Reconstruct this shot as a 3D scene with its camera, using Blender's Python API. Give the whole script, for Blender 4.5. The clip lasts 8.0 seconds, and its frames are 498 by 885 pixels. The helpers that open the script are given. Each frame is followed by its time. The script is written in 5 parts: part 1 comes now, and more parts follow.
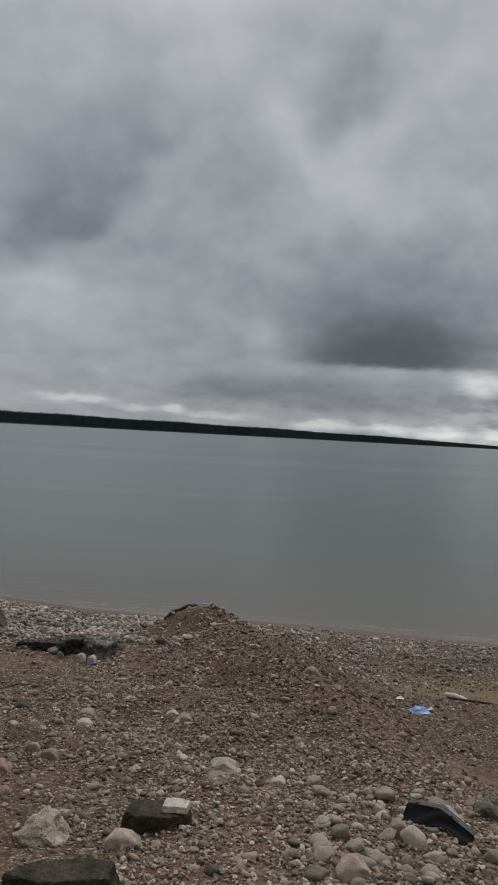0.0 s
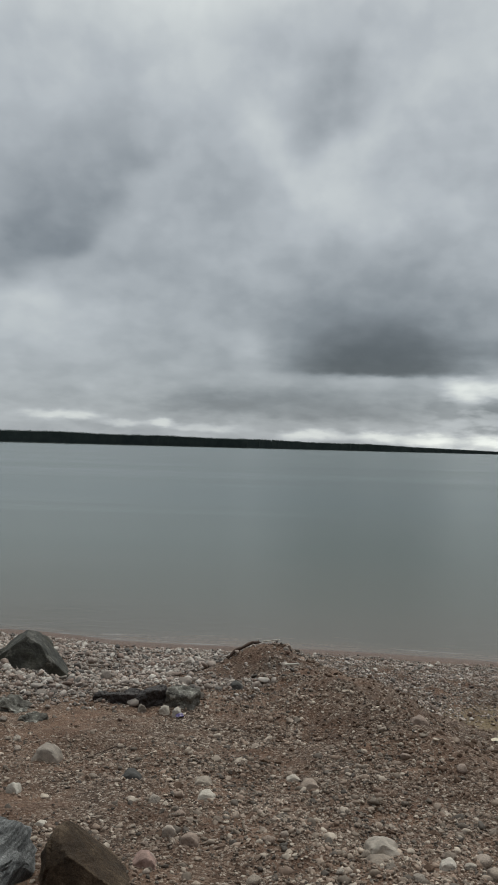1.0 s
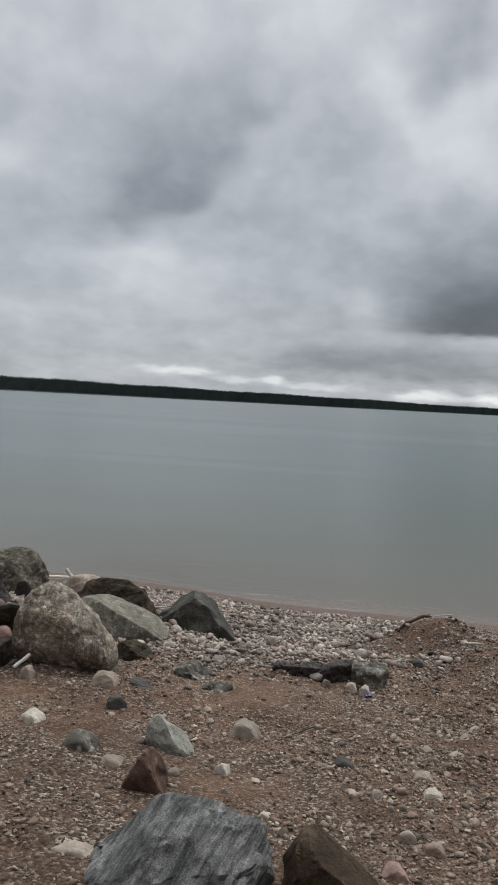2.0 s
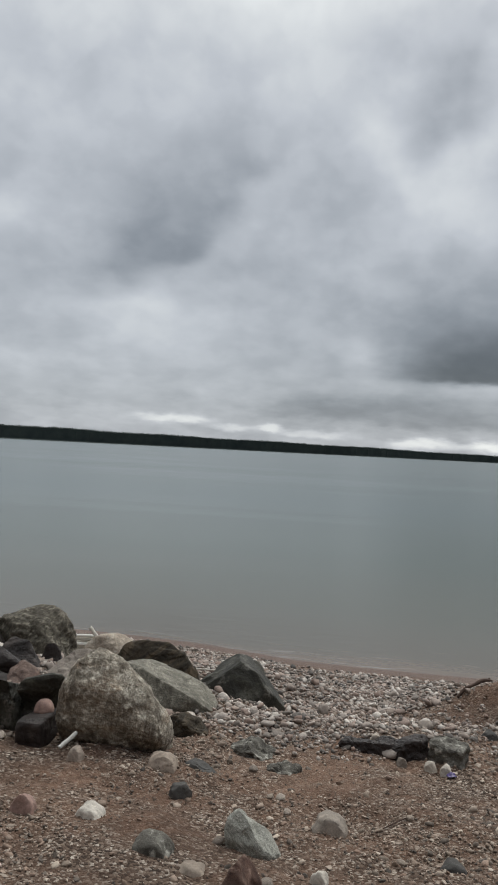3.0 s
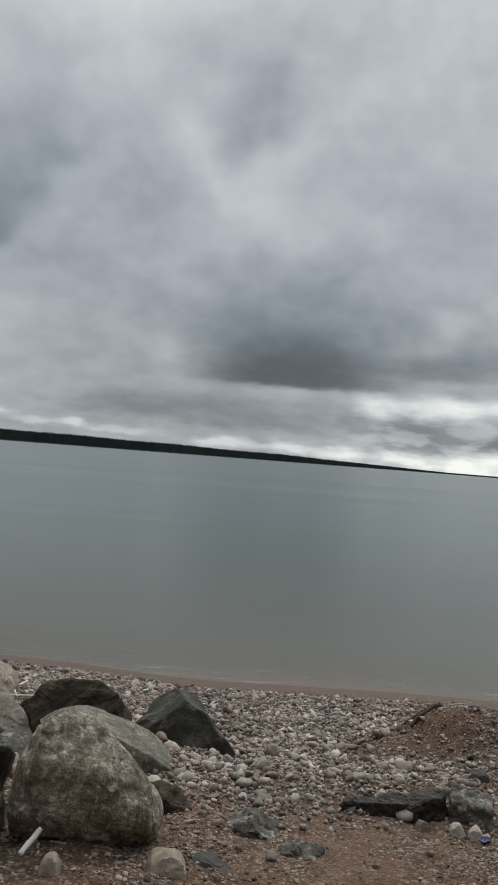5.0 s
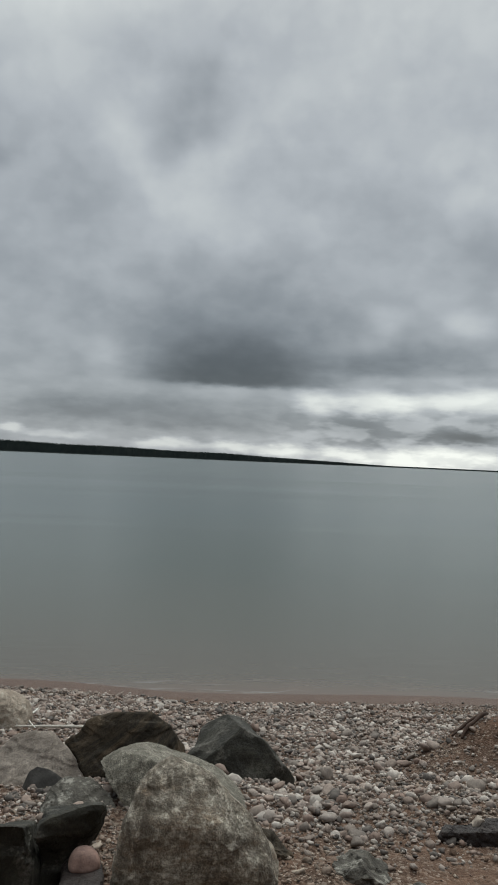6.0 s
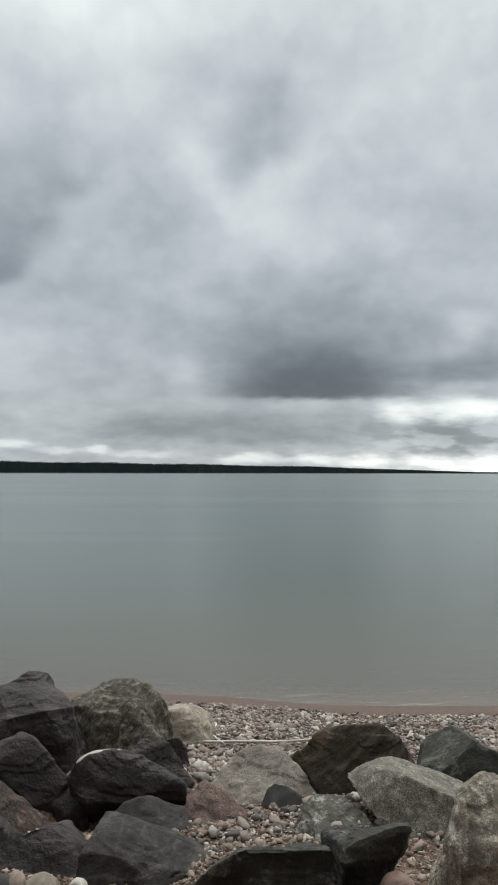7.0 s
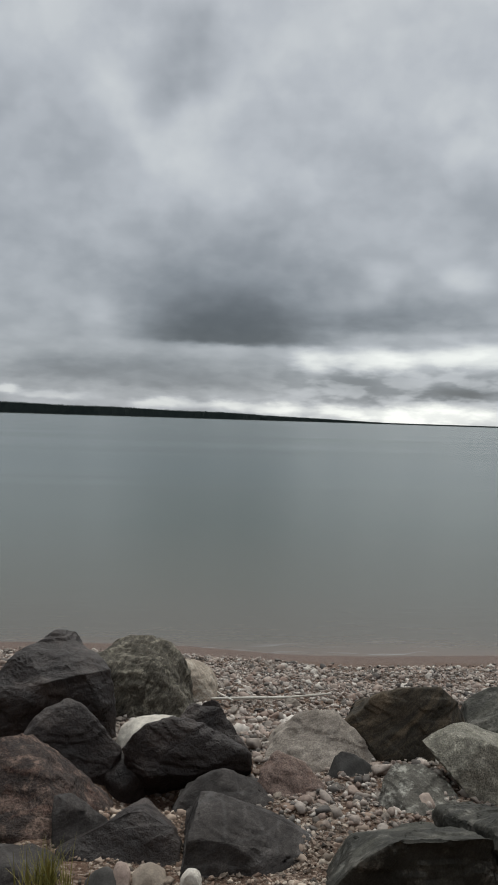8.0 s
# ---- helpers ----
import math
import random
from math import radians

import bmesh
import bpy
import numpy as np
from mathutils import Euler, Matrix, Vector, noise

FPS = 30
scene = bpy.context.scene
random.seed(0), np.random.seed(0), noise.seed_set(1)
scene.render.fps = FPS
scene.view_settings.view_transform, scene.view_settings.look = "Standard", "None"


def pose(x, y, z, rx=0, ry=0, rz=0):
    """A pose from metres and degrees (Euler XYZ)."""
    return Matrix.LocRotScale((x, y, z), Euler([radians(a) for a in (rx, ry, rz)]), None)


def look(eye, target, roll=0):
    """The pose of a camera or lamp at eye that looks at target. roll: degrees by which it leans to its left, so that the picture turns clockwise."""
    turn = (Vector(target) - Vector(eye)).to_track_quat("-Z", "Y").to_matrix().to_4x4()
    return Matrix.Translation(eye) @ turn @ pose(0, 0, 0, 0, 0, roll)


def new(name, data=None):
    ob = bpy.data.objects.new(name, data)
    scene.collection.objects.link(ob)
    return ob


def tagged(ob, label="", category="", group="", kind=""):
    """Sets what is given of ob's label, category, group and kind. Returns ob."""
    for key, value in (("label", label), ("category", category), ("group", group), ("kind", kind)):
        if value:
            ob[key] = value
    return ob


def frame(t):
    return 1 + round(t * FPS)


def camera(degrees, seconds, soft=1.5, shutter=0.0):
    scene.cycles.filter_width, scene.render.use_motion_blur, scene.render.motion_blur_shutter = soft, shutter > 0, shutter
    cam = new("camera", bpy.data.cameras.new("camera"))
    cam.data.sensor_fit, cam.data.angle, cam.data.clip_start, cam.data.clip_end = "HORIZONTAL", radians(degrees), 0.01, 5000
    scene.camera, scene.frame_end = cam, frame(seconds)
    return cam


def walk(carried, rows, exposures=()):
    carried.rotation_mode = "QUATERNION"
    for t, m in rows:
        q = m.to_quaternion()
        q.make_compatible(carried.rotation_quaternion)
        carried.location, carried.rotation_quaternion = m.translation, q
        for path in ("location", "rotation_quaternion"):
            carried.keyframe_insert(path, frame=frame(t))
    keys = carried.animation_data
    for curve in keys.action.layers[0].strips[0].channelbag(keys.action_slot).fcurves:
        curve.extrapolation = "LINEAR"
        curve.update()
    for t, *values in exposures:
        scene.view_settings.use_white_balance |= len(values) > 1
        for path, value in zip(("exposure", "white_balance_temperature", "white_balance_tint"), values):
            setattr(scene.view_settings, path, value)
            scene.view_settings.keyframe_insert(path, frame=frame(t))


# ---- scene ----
cam = camera(33.0, 8.0, soft=1.85)
PATH = [
    (0, (0.002, 0.263, 3.269), (-0.005, 2.263, 3.25), 3.2),
    (0.2, (-0.142, 0.369, 3.309), (-0.227, 2.368, 3.308), 3.84),
    (0.5, (-0.382, 0.496, 3.36), (-0.452, 2.494, 3.402), 3.2),
    (0.7, (-0.550, 0.546, 3.377), (-0.598, 2.545, 3.425), 2.62),
    (1, (-0.796, 0.635, 3.428), (-0.779, 2.635, 3.438), 1.6),
    (1.2, (-0.919, 0.722, 3.424), (-0.913, 2.722, 3.398), 1.52),
    (1.5, (-1.098, 0.88, 3.416), (-1.18, 2.877, 3.345), 1.9),
    (1.7, (-1.236, 0.981, 3.413), (-1.392, 2.974, 3.337), 2.26),
    (2, (-1.474, 1.119, 3.403), (-1.714, 3.102, 3.304), 3.1),
    (2.2, (-1.629, 1.204, 3.388), (-1.875, 3.185, 3.27), 3.0),
    (3.3, (-2.16, 1.702, 3.367), (-2.383, 3.688, 3.431), 2.7),
    (3.5, (-2.285, 1.75, 3.361), (-2.397, 3.746, 3.438), 2.5),
    (3.7, (-2.410, 1.863, 3.359), (-2.429, 3.861, 3.439), 2.28),
    (4, (-2.622, 2.07, 3.351), (-2.522, 4.066, 3.421), 1.3),
    (4.2, (-2.724, 2.243, 3.326), (-2.625, 4.240, 3.378), 1.38),
    (4.5, (-2.925, 2.466, 3.324), (-2.828, 4.464, 3.365), 1.7),
    (4.7, (-3.065, 2.599, 3.297), (-2.93, 4.594, 3.327), 3.5),
    (5.8, (-3.76, 3.279, 3.303), (-3.382, 5.242, 3.347), 2.3),
    (6, (-3.937, 3.337, 3.306), (-3.577, 5.303, 3.348), 2.6),
    (6.2, (-4.115, 3.383, 3.300), (-3.779, 5.355, 3.324), 2.93),
    (6.5, (-4.362, 3.486, 3.277), (-4.105, 5.469, 3.26), 2.7),
    (6.7, (-4.491, 3.586, 3.228), (-4.301, 5.577, 3.209), 1.74),
    (7, (-4.719, 3.765, 3.172), (-4.555, 5.757, 3.242), 0.2),
    (7.2, (-4.934, 3.891, 3.183), (-4.721, 5.877, 3.287), 1.48),
    (7.5, (-5.188, 4.025, 3.151), (-4.906, 6.004, 3.212), 2.5),
    (7.7, (-5.372, 4.145, 3.179), (-5.018, 6.114, 3.182), 2.04),
    (8, (-5.52, 4.287, 3.166), (-5.15, 6.252, 3.11), 1.9),
]
walk(cam, [(t, look(eye, target, roll)) for t, eye, target, roll in PATH],
     exposures=[(0, -0.04, 6520, 8), (0.5, 0.34, 6500, 4.5), (1, 0.25, 6500, 4), (1.5, 0.34, 6520, 7), (2, 0.46, 6520, 8), (3.5, 0.44, 6500, 6), (4, -0.05, 6500, 4.5), (4.5, 0.16, 6500, 5.5), (6, 0.19, 6500, 4.5), (6.5, 0.23, 6500, 6), (7, 0.53, 6500, 4), (7.2, 0.24, 6500, 4), (7.5, 0.07, 6500, 5), (8, 0.29, 6500, 6.5)])

# ---------------------------------------------------------------- light
def blob_factory(nt, az, el):
    """Soft cloud masses in compass degrees: returns a function that adds one."""
    def m(op, a, b=None, clamp=False):
        n = nt.nodes.new("ShaderNodeMath")
        n.operation, n.use_clamp = op, clamp
        for i, v in enumerate((a, b)):
            if v is None:
                continue
            if isinstance(v, (int, float)):
                n.inputs[i].default_value = v
            else:
                nt.links.new(v, n.inputs[i])
        return n.outputs[0]

    def blob(total, a0, e0, along, up, down, amount, turn=0, edge=1.0):
        """along: half length; up, down: fall-off on either side; turn: degrees from level; edge: over 1 is crisper."""
        co, si = math.cos(radians(turn)), math.sin(radians(turn))
        p, q = m("SUBTRACT", az, a0), m("SUBTRACT", el, e0)
        u = m("ADD", m("MULTIPLY", p, co / along), m("MULTIPLY", q, si / along))
        d = m("ADD", m("MULTIPLY", p, -si), m("MULTIPLY", q, co))
        v = m("MAXIMUM", m("MULTIPLY", d, 1.0 / up), m("MULTIPLY", d, -1.0 / down))
        r = m("ADD", m("MULTIPLY", u, u), m("MULTIPLY", v, v))
        if edge != 1.0:
            r = m("POWER", r, edge)
        g = m("POWER", math.e, m("MULTIPLY", r, -1.0))
        return m("ADD", total, m("MULTIPLY", g, amount))
    return m, blob


def make_sky():
    world = bpy.data.worlds.new("overcast_sky")
    scene.world = world
    world.use_nodes = True
    nt = world.node_tree
    nt.nodes.clear()
    co = nt.nodes.new("ShaderNodeTexCoord")
    sep = nt.nodes.new("ShaderNodeSeparateXYZ")
    nt.links.new(co.outputs["Generated"], sep.inputs[0])

    def noise_tex(vec, scale, detail, rough=0.5):
        n = nt.nodes.new("ShaderNodeTexNoise")
        n.inputs["Scale"].default_value, n.inputs["Detail"].default_value = scale, detail
        n.inputs["Roughness"].default_value = rough
        nt.links.new(vec, n.inputs["Vector"])
        return n

    m, blob = blob_factory(nt, None, None)
    az = m("MULTIPLY", m("ARCTAN2", sep.outputs[0], sep.outputs[1]), 180 / math.pi)
    el = m("MULTIPLY", m("ARCSINE", sep.outputs[2]), 180 / math.pi)
    comb = nt.nodes.new("ShaderNodeCombineXYZ")
    nt.links.new(m("MULTIPLY", az, 0.1), comb.inputs[0])
    # clouds flatten towards the horizon
    flat = m("POWER", m("MAXIMUM", m("ADD", el, 1.0), 0.02), 0.62)
    nt.links.new(m("MULTIPLY", flat, 0.62), comb.inputs[1])
    warp = noise_tex(comb.outputs[0], 1.5, 2.5, 0.5)
    wsep = nt.nodes.new("ShaderNodeSeparateColor")
    nt.links.new(warp.outputs["Color"], wsep.inputs[0])
    reach = m("MINIMUM", m("ADD", m("MULTIPLY", m("MAXIMUM", m("SUBTRACT", el, 5.5), 0.0), 0.34), 0.35), 2.8)
    az2 = m("ADD", az, m("MULTIPLY", m("SUBTRACT", wsep.outputs[0], 0.5), m("MULTIPLY", reach, 1.5)))
    el2 = m("ADD", el, m("MULTIPLY", m("SUBTRACT", wsep.outputs[1], 0.5), m("MULTIPLY", reach, 1.2)))
    low = nt.nodes.new("ShaderNodeCombineXYZ")
    nt.links.new(m("MULTIPLY", az, 0.40), low.inputs[0])
    nt.links.new(m("MULTIPLY", el, 1.2), low.inputs[1])
    hug = m("POWER", math.e, m("MULTIPLY", m("MULTIPLY", el, el), -0.03))
    rag = nt.nodes.new("ShaderNodeSeparateColor")
    nt.links.new(noise_tex(low.outputs[0], 1.5, 4.0, 0.55).outputs["Color"], rag.inputs[0])
    az2 = m("ADD", az2, m("MULTIPLY", m("SUBTRACT", rag.outputs[0], 0.5), m("MULTIPLY", hug, 2.4)))
    el2 = m("ADD", el2, m("MULTIPLY", m("SUBTRACT", rag.outputs[1], 0.5), m("MULTIPLY", hug, 0.9)))
    m, blob = blob_factory(nt, az2, el2)
    billow = noise_tex(comb.outputs[0], 1.5, 3.0, 0.5)
    fine = noise_tex(comb.outputs[0], 4.0, 3.0, 0.5)
    def soft_step(v, a, b):
        n = nt.nodes.new("ShaderNodeMapRange")
        n.interpolation_type = "SMOOTHSTEP"
        n.inputs["From Min"].default_value, n.inputs["From Max"].default_value = a, b
        nt.links.new(v, n.inputs["Value"])
        return n.outputs[0]
    t = m("MULTIPLY", m("SUBTRACT", soft_step(billow.outputs["Fac"], 0.32, 0.68), 0.5), 0.055)
    t = m("ADD", t, m("MULTIPLY", m("SUBTRACT", soft_step(fine.outputs["Fac"], 0.36, 0.64), 0.5), 0.028))
    # rounded heads with a crisp upper rim
    heads = nt.nodes.new("ShaderNodeTexVoronoi")
    heads.feature, heads.inputs["Scale"].default_value, heads.inputs["Detail"].default_value = "SMOOTH_F1", 1.9, 1.5
    heads.inputs["Smoothness"].default_value = 0.35
    bent = nt.nodes.new("ShaderNodeVectorMath")
    bent.operation = "ADD"
    nt.links.new(comb.outputs[0], bent.inputs[0]), nt.links.new(warp.outputs["Color"], bent.inputs[1])
    nt.links.new(bent.outputs[0], heads.inputs["Vector"])
    t = m("ADD", t, m("MULTIPLY", m("SUBTRACT", 0.45, heads.outputs["Distance"]), 0.050))
    puffs = noise_tex(low.outputs[0], 1.0, 3.5, 0.5)
    near = m("POWER", math.e, m("MULTIPLY", m("MULTIPLY", el, el), -0.05))
    t = m("ADD", t, m("MULTIPLY", m("MULTIPLY", m("SUBTRACT", soft_step(puffs.outputs["Fac"], 0.40, 0.60), 0.5), m("ADD", 0.035, m("MULTIPLY", soft_step(az, 10.0, 17.0), 0.16))), near))
    t = m("ADD", t, 0.335)
    t = m("ADD", t, m("MULTIPLY", m("MINIMUM", m("MAXIMUM", m("MULTIPLY", m("SUBTRACT", el, 9.0), 1 / 15), 0.0), 1.0), 0.100))
    # brighter cloud overhead
    t = m("ADD", t, m("MULTIPLY", m("SMOOTH_MIN", m("MAXIMUM", m("MULTIPLY", m("SUBTRACT", el, 25.0), 1 / 45), 0.0), 1.0), 0.42))
    # the grey mass on the west side, its lower edge crisp
    t = blob(t, -11.2, 15.2, 7.0, 5.0, 1.6, -0.098, 42, 1.8)
    t = blob(t, -14.6, 12.4, 3.6, 2.2, 1.0, -0.080, 12, 1.8)
    t = blob(t, -8.4, 16.8, 2.4, 2.4, 1.4, -0.060, 55, 1.4)
    t = blob(t, -18.0, 16.5, 5.0, 3.0, 3.0, -0.040)
    t = blob(t, -3.0, 16.5, 3.6, 3.2, 3.0, -0.040)
    t = blob(t, -18.5, 22.5, 3.2, 2.0, 2.0, -0.045)
    # pale gaps high up and the dark wedge between them
    t = blob(t, 5.4, 22.6, 4.6, 1.7, 1.7, -0.110, 62, 1.3)
    t = blob(t, 2.4, 25.4, 3.5, 1.6, 1.6, -0.050, -25)
    t = blob(t, 1.6, 19.6, 3.8, 1.3, 1.3, 0.080, -52)
    t = blob(t, 7.8, 20.2, 3.2, 1.4, 1.4, 0.085, 52)
    t = blob(t, 4.4, 15.8, 5.0, 2.2, 2.2, 0.060)
    t = blob(t, 9.6, 14.9, 2.6, 1.5, 1.5, 0.050)
    t = blob(t, 24.8, 18.0, 3.4, 1.8, 1.8, 0.060)
    t = blob(t, 16.0, 17.6, 4.0, 1.4, 1.4, -0.035, -15)
    t = blob(t, 25.8, 14.0, 2.6, 2.2, 2.2, -0.075)
    t = blob(t, -7.0, 29.0, 7.0, 4.0, 3.5, 0.130)
    t = blob(t, -1.5, 21.5, 5.0, 4.0, 4.0, -0.035)
    # the long grey cloud in the middle: a faint veil and a dark flat base
    t = blob(t, 9.0, 10.6, 10.0, 3.4, 4.0, -0.085, 6, 1.2)
    t = blob(t, 9.0, 5.35, 6.6, 4.0, 0.40, -0.180, 0, 1.3)
    t = blob(t, 9.8, 5.40, 4.6, 2.9, 0.38, -0.175, 0, 1.5)
    t = blob(t, 4.2, 5.8, 2.6, 1.1, 0.7, -0.050)
    t = blob(t, 10.5, 8.6, 2.6, 0.9, 0.8, -0.035, 10)
    t = blob(t, 0.2, 6.7, 1.4, 1.0, 0.8, 0.080, 0, 1.4)
    t = blob(t, 0.8, 10.9, 1.6, 1.0, 1.0, 0.060)
    t = blob(t, -15.0, 8.6, 5.0, 1.5, 3.2, 0.105)
    t = blob(t, -13.8, 9.5, 1.8, 0.8, 0.8, 0.050)
    t = blob(t, -22.6, 5.2, 2.6, 1.0, 1.0, 0.080)
    t = blob(t, -23.6, 14.0, 1.6, 1.6, 1.6, 0.080)
    # its continuation to the east, over a bright break
    t = blob(t, 21.5, 6.6, 6.0, 1.6, 0.55, -0.130, 0, 1.8)
    t = blob(t, 19.2, 9.9, 1.6, 0.9, 0.8, 0.100, 0, 1.4)
    t = blob(t, 25.0, 9.4, 1.7, 0.9, 0.8, 0.110, 0, 1.4)
    t = blob(t, 15.0, 4.2, 1.5, 0.7, 1.0, 0.300, 0, 1.6)
    t = blob(t, 19.0, 4.3, 2.8, 0.7, 0.9, 0.330, 0, 1.6)
    t = blob(t, 26.0, 4.6, 5.0, 0.7, 0.9, 0.400, 4, 1.4)
    t = blob(t, 24.6, 2.1, 2.6, 0.6, 0.5, -0.210, 0, 1.3)
    t = blob(t, 18.0, 2.6, 2.6, 0.6, 0.6, -0.060)
    # level grey band and pale streaks along the far shore
    t = blob(t, 5.0, 2.7, 10.8, 1.4, 0.9, -0.120, 0, 2.0)
    t = blob(t, -4.0, 3.4, 5.0, 1.2, 1.0, -0.040, 0, 1.4)
    t = blob(t, -12.0, 1.8, 2.4, 0.35, 0.3, 0.230, 0, 1.5)
    t = blob(t, -8.2, 1.4, 1.6, 0.28, 0.25, 0.170, 0, 1.5)
    t = blob(t, -5.6, 1.5, 0.9, 0.22, 0.22, 0.220, 0, 1.5)
    t = blob(t, -2.6, 1.2, 2.4, 0.30, 0.30, 0.150, 0, 1.5)
    t = blob(t, 4.8, 0.9, 2.4, 0.36, 0.4, 0.280, 0, 1.5)
    t = blob(t, 9.2, 0.9, 1.8, 0.42, 0.4, 0.300, 0, 1.5)
    t = blob(t, 12.6, 0.8, 1.6, 0.42, 0.4, 0.330, 0, 1.5)
    t = blob(t, 22.5, 0.6, 8.0, 0.60, 1.0, 0.500, 0, 1.4)
    t = m("MULTIPLY", m("ADD", t, m("SQRT", m("ADD", m("MULTIPLY", t, t), 0.014))), 0.5)
    # sky dimmed towards the land behind: an unseen gradient added to darken near faces
    t = m("MULTIPLY", t, m("ADD", 0.50, m("MULTIPLY", m("MINIMUM", m("MAXIMUM", m("MULTIPLY", m("ADD", sep.outputs[1], 0.6), 0.8), 0.0), 1.0), 0.50)))
    ramp = nt.nodes.new("ShaderNodeValToRGB")
    nt.links.new(t, ramp.inputs[0])
    e = ramp.color_ramp.elements
    e[0].position, e[0].color = 0.03, (0.058, 0.066, 0.079, 1)
    e[1].position, e[1].color = 0.85, (0.84, 0.85, 0.83, 1)
    deep = e.new(0.20)
    deep.color = (0.184, 0.200, 0.227, 1)
    mid = e.new(0.40)
    mid.color = (0.379, 0.396, 0.432, 1)
    sky = nt.nodes.new("ShaderNodeTexSky")
    sky.sky_type, sky.sun_disc = "NISHITA", False
    sky.sun_elevation, sky.sun_rotation = radians(48), radians(20)
    clear = nt.nodes.new("ShaderNodeVectorMath")
    clear.operation = "SCALE"
    nt.links.new(sky.outputs[0], clear.inputs[0])
    clear.inputs["Scale"].default_value = 0.10
    mix = nt.nodes.new("ShaderNodeMix")
    mix.data_type = "RGBA"
    mix.inputs[0].default_value = 0.96
    nt.links.new(clear.outputs[0], mix.inputs[6])
    nt.links.new(ramp.outputs[0], mix.inputs[7])
    bg = nt.nodes.new("ShaderNodeBackground")
    nt.links.new(mix.outputs[2], bg.inputs[0])
    # an overcast sky is brightest overhead
    nt.links.new(m("ADD", 1.0, m("MULTIPLY", soft_step(el, 32.0, 75.0), 1.1)), bg.inputs[1])
    out = nt.nodes.new("ShaderNodeOutputWorld")
    nt.links.new(bg.outputs[0], out.inputs[0])


make_sky()
sun = new("sun", bpy.data.lights.new("sun", "SUN"))
sun.data.energy, sun.data.angle, sun.data.color = 1.05, radians(22), (1.0, 0.97, 0.93)
sun.matrix_world = look((20, 45, 60), (0, 0, 0))


# ---------------------------------------------------------------- numbers
def value_noise(p, seed=0):
    """Smooth lattice noise, -1 to 1, for an array of 3D points."""
    p = np.asarray(p, float)
    i = np.floor(p).astype(np.int64)
    f = p - i
    f = f * f * f * (f * (f * 6 - 15) + 10)

    def h(dx, dy, dz):
        k = (i[:, 0] + dx) * 374761393 + (i[:, 1] + dy) * 668265263 + (i[:, 2] + dz) * 2147483647 + seed * 1274126177
        k = (k ^ (k >> 13)) * 1103515245
        k = k ^ (k >> 16)
        return (k & 0xFFFF) / 32767.5 - 1.0
    x, y, z = f[:, 0], f[:, 1], f[:, 2]
    a = h(0, 0, 0) * (1 - x) + h(1, 0, 0) * x
    b = h(0, 1, 0) * (1 - x) + h(1, 1, 0) * x
    c = h(0, 0, 1) * (1 - x) + h(1, 0, 1) * x
    d = h(0, 1, 1) * (1 - x) + h(1, 1, 1) * x
    return (a * (1 - y) + b * y) * (1 - z) + (c * (1 - y) + d * y) * z


def fbm(p, octaves=4, seed=0):
    total, amp = 0.0, 1.0
    for k in range(octaves):
        total = total + amp * value_noise(p * 2.03 ** k + 17.3 * k, seed + k)
        amp *= 0.5
    return total


def ease(a, b, v):
    t = np.clip((v - a) / (b - a), 0, 1)
    return t * t * (3 - 2 * t)


def inland(x, y):
    """Metres from the waterline up the beach."""
    return 14.95 - 0.13 * x + 0.28 * ease(-2.4, -4.4, x) + 0.10 * np.sin(x * 0.9 + 0.6) * np.exp(-(x / 9) ** 2) - y


# The last steps raise an added, unseen bank that blocks low light from behind.
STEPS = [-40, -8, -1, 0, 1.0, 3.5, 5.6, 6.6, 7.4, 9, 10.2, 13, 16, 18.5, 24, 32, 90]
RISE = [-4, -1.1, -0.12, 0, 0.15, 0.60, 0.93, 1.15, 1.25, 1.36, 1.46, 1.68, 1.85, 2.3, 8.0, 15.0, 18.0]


def ridge_x(y):
    """The crest of the low soil ridge that runs up from the mound."""
    return np.interp(y, [4.5, 6.2, 7.0, 8.0, 9.9], [1.25, 0.80, 0.36, -0.02, -0.42])


def ground_z(x, y):
    x, y = np.asarray(x, float), np.asarray(y, float)
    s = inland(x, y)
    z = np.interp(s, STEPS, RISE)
    z = z - 0.32 * ease(0.1, 1.9, x) * ease(2.5, 5.5, s) * (1 - ease(9.0, 12, s))
    z = z + 0.085 * ease(-2.3, -3.0, x) * ease(4.9, 6.3, s) * (1 - 0.6 * ease(9.3, 10.4, s))
    z = z + 0.05 * ease(-3.9, -4.7, x) * ease(5.5, 7.6, s)
    z = z + 0.10 * np.exp(-((x + 1.5) / 0.38) ** 2 - ((y - 7.98) / 0.26) ** 2)
    # gravel mound and the low ridge that runs up from it
    z = z + 0.05 * np.exp(-((x + 3.5) / 0.55) ** 2 - ((y - 6.7) / 0.4) ** 2)
    z = z + 0.33 * np.exp(-((x + 0.42) / 0.62) ** 2 - ((y - 9.95) / 0.55) ** 2)
    # hollow between the heaped rocks
    z = z - 0.24 * np.exp(-((x + 5.08) / 0.34) ** 2 - ((y - 8.38) / 0.22) ** 2)
    xr = ridge_x(y)
    z = z + 0.19 * np.exp(-((x - xr) / np.where(x < xr, 0.42, 0.75)) ** 2) * ease(4.2, 5.8, y) * (1 - ease(9.2, 10.2, y))
    return z


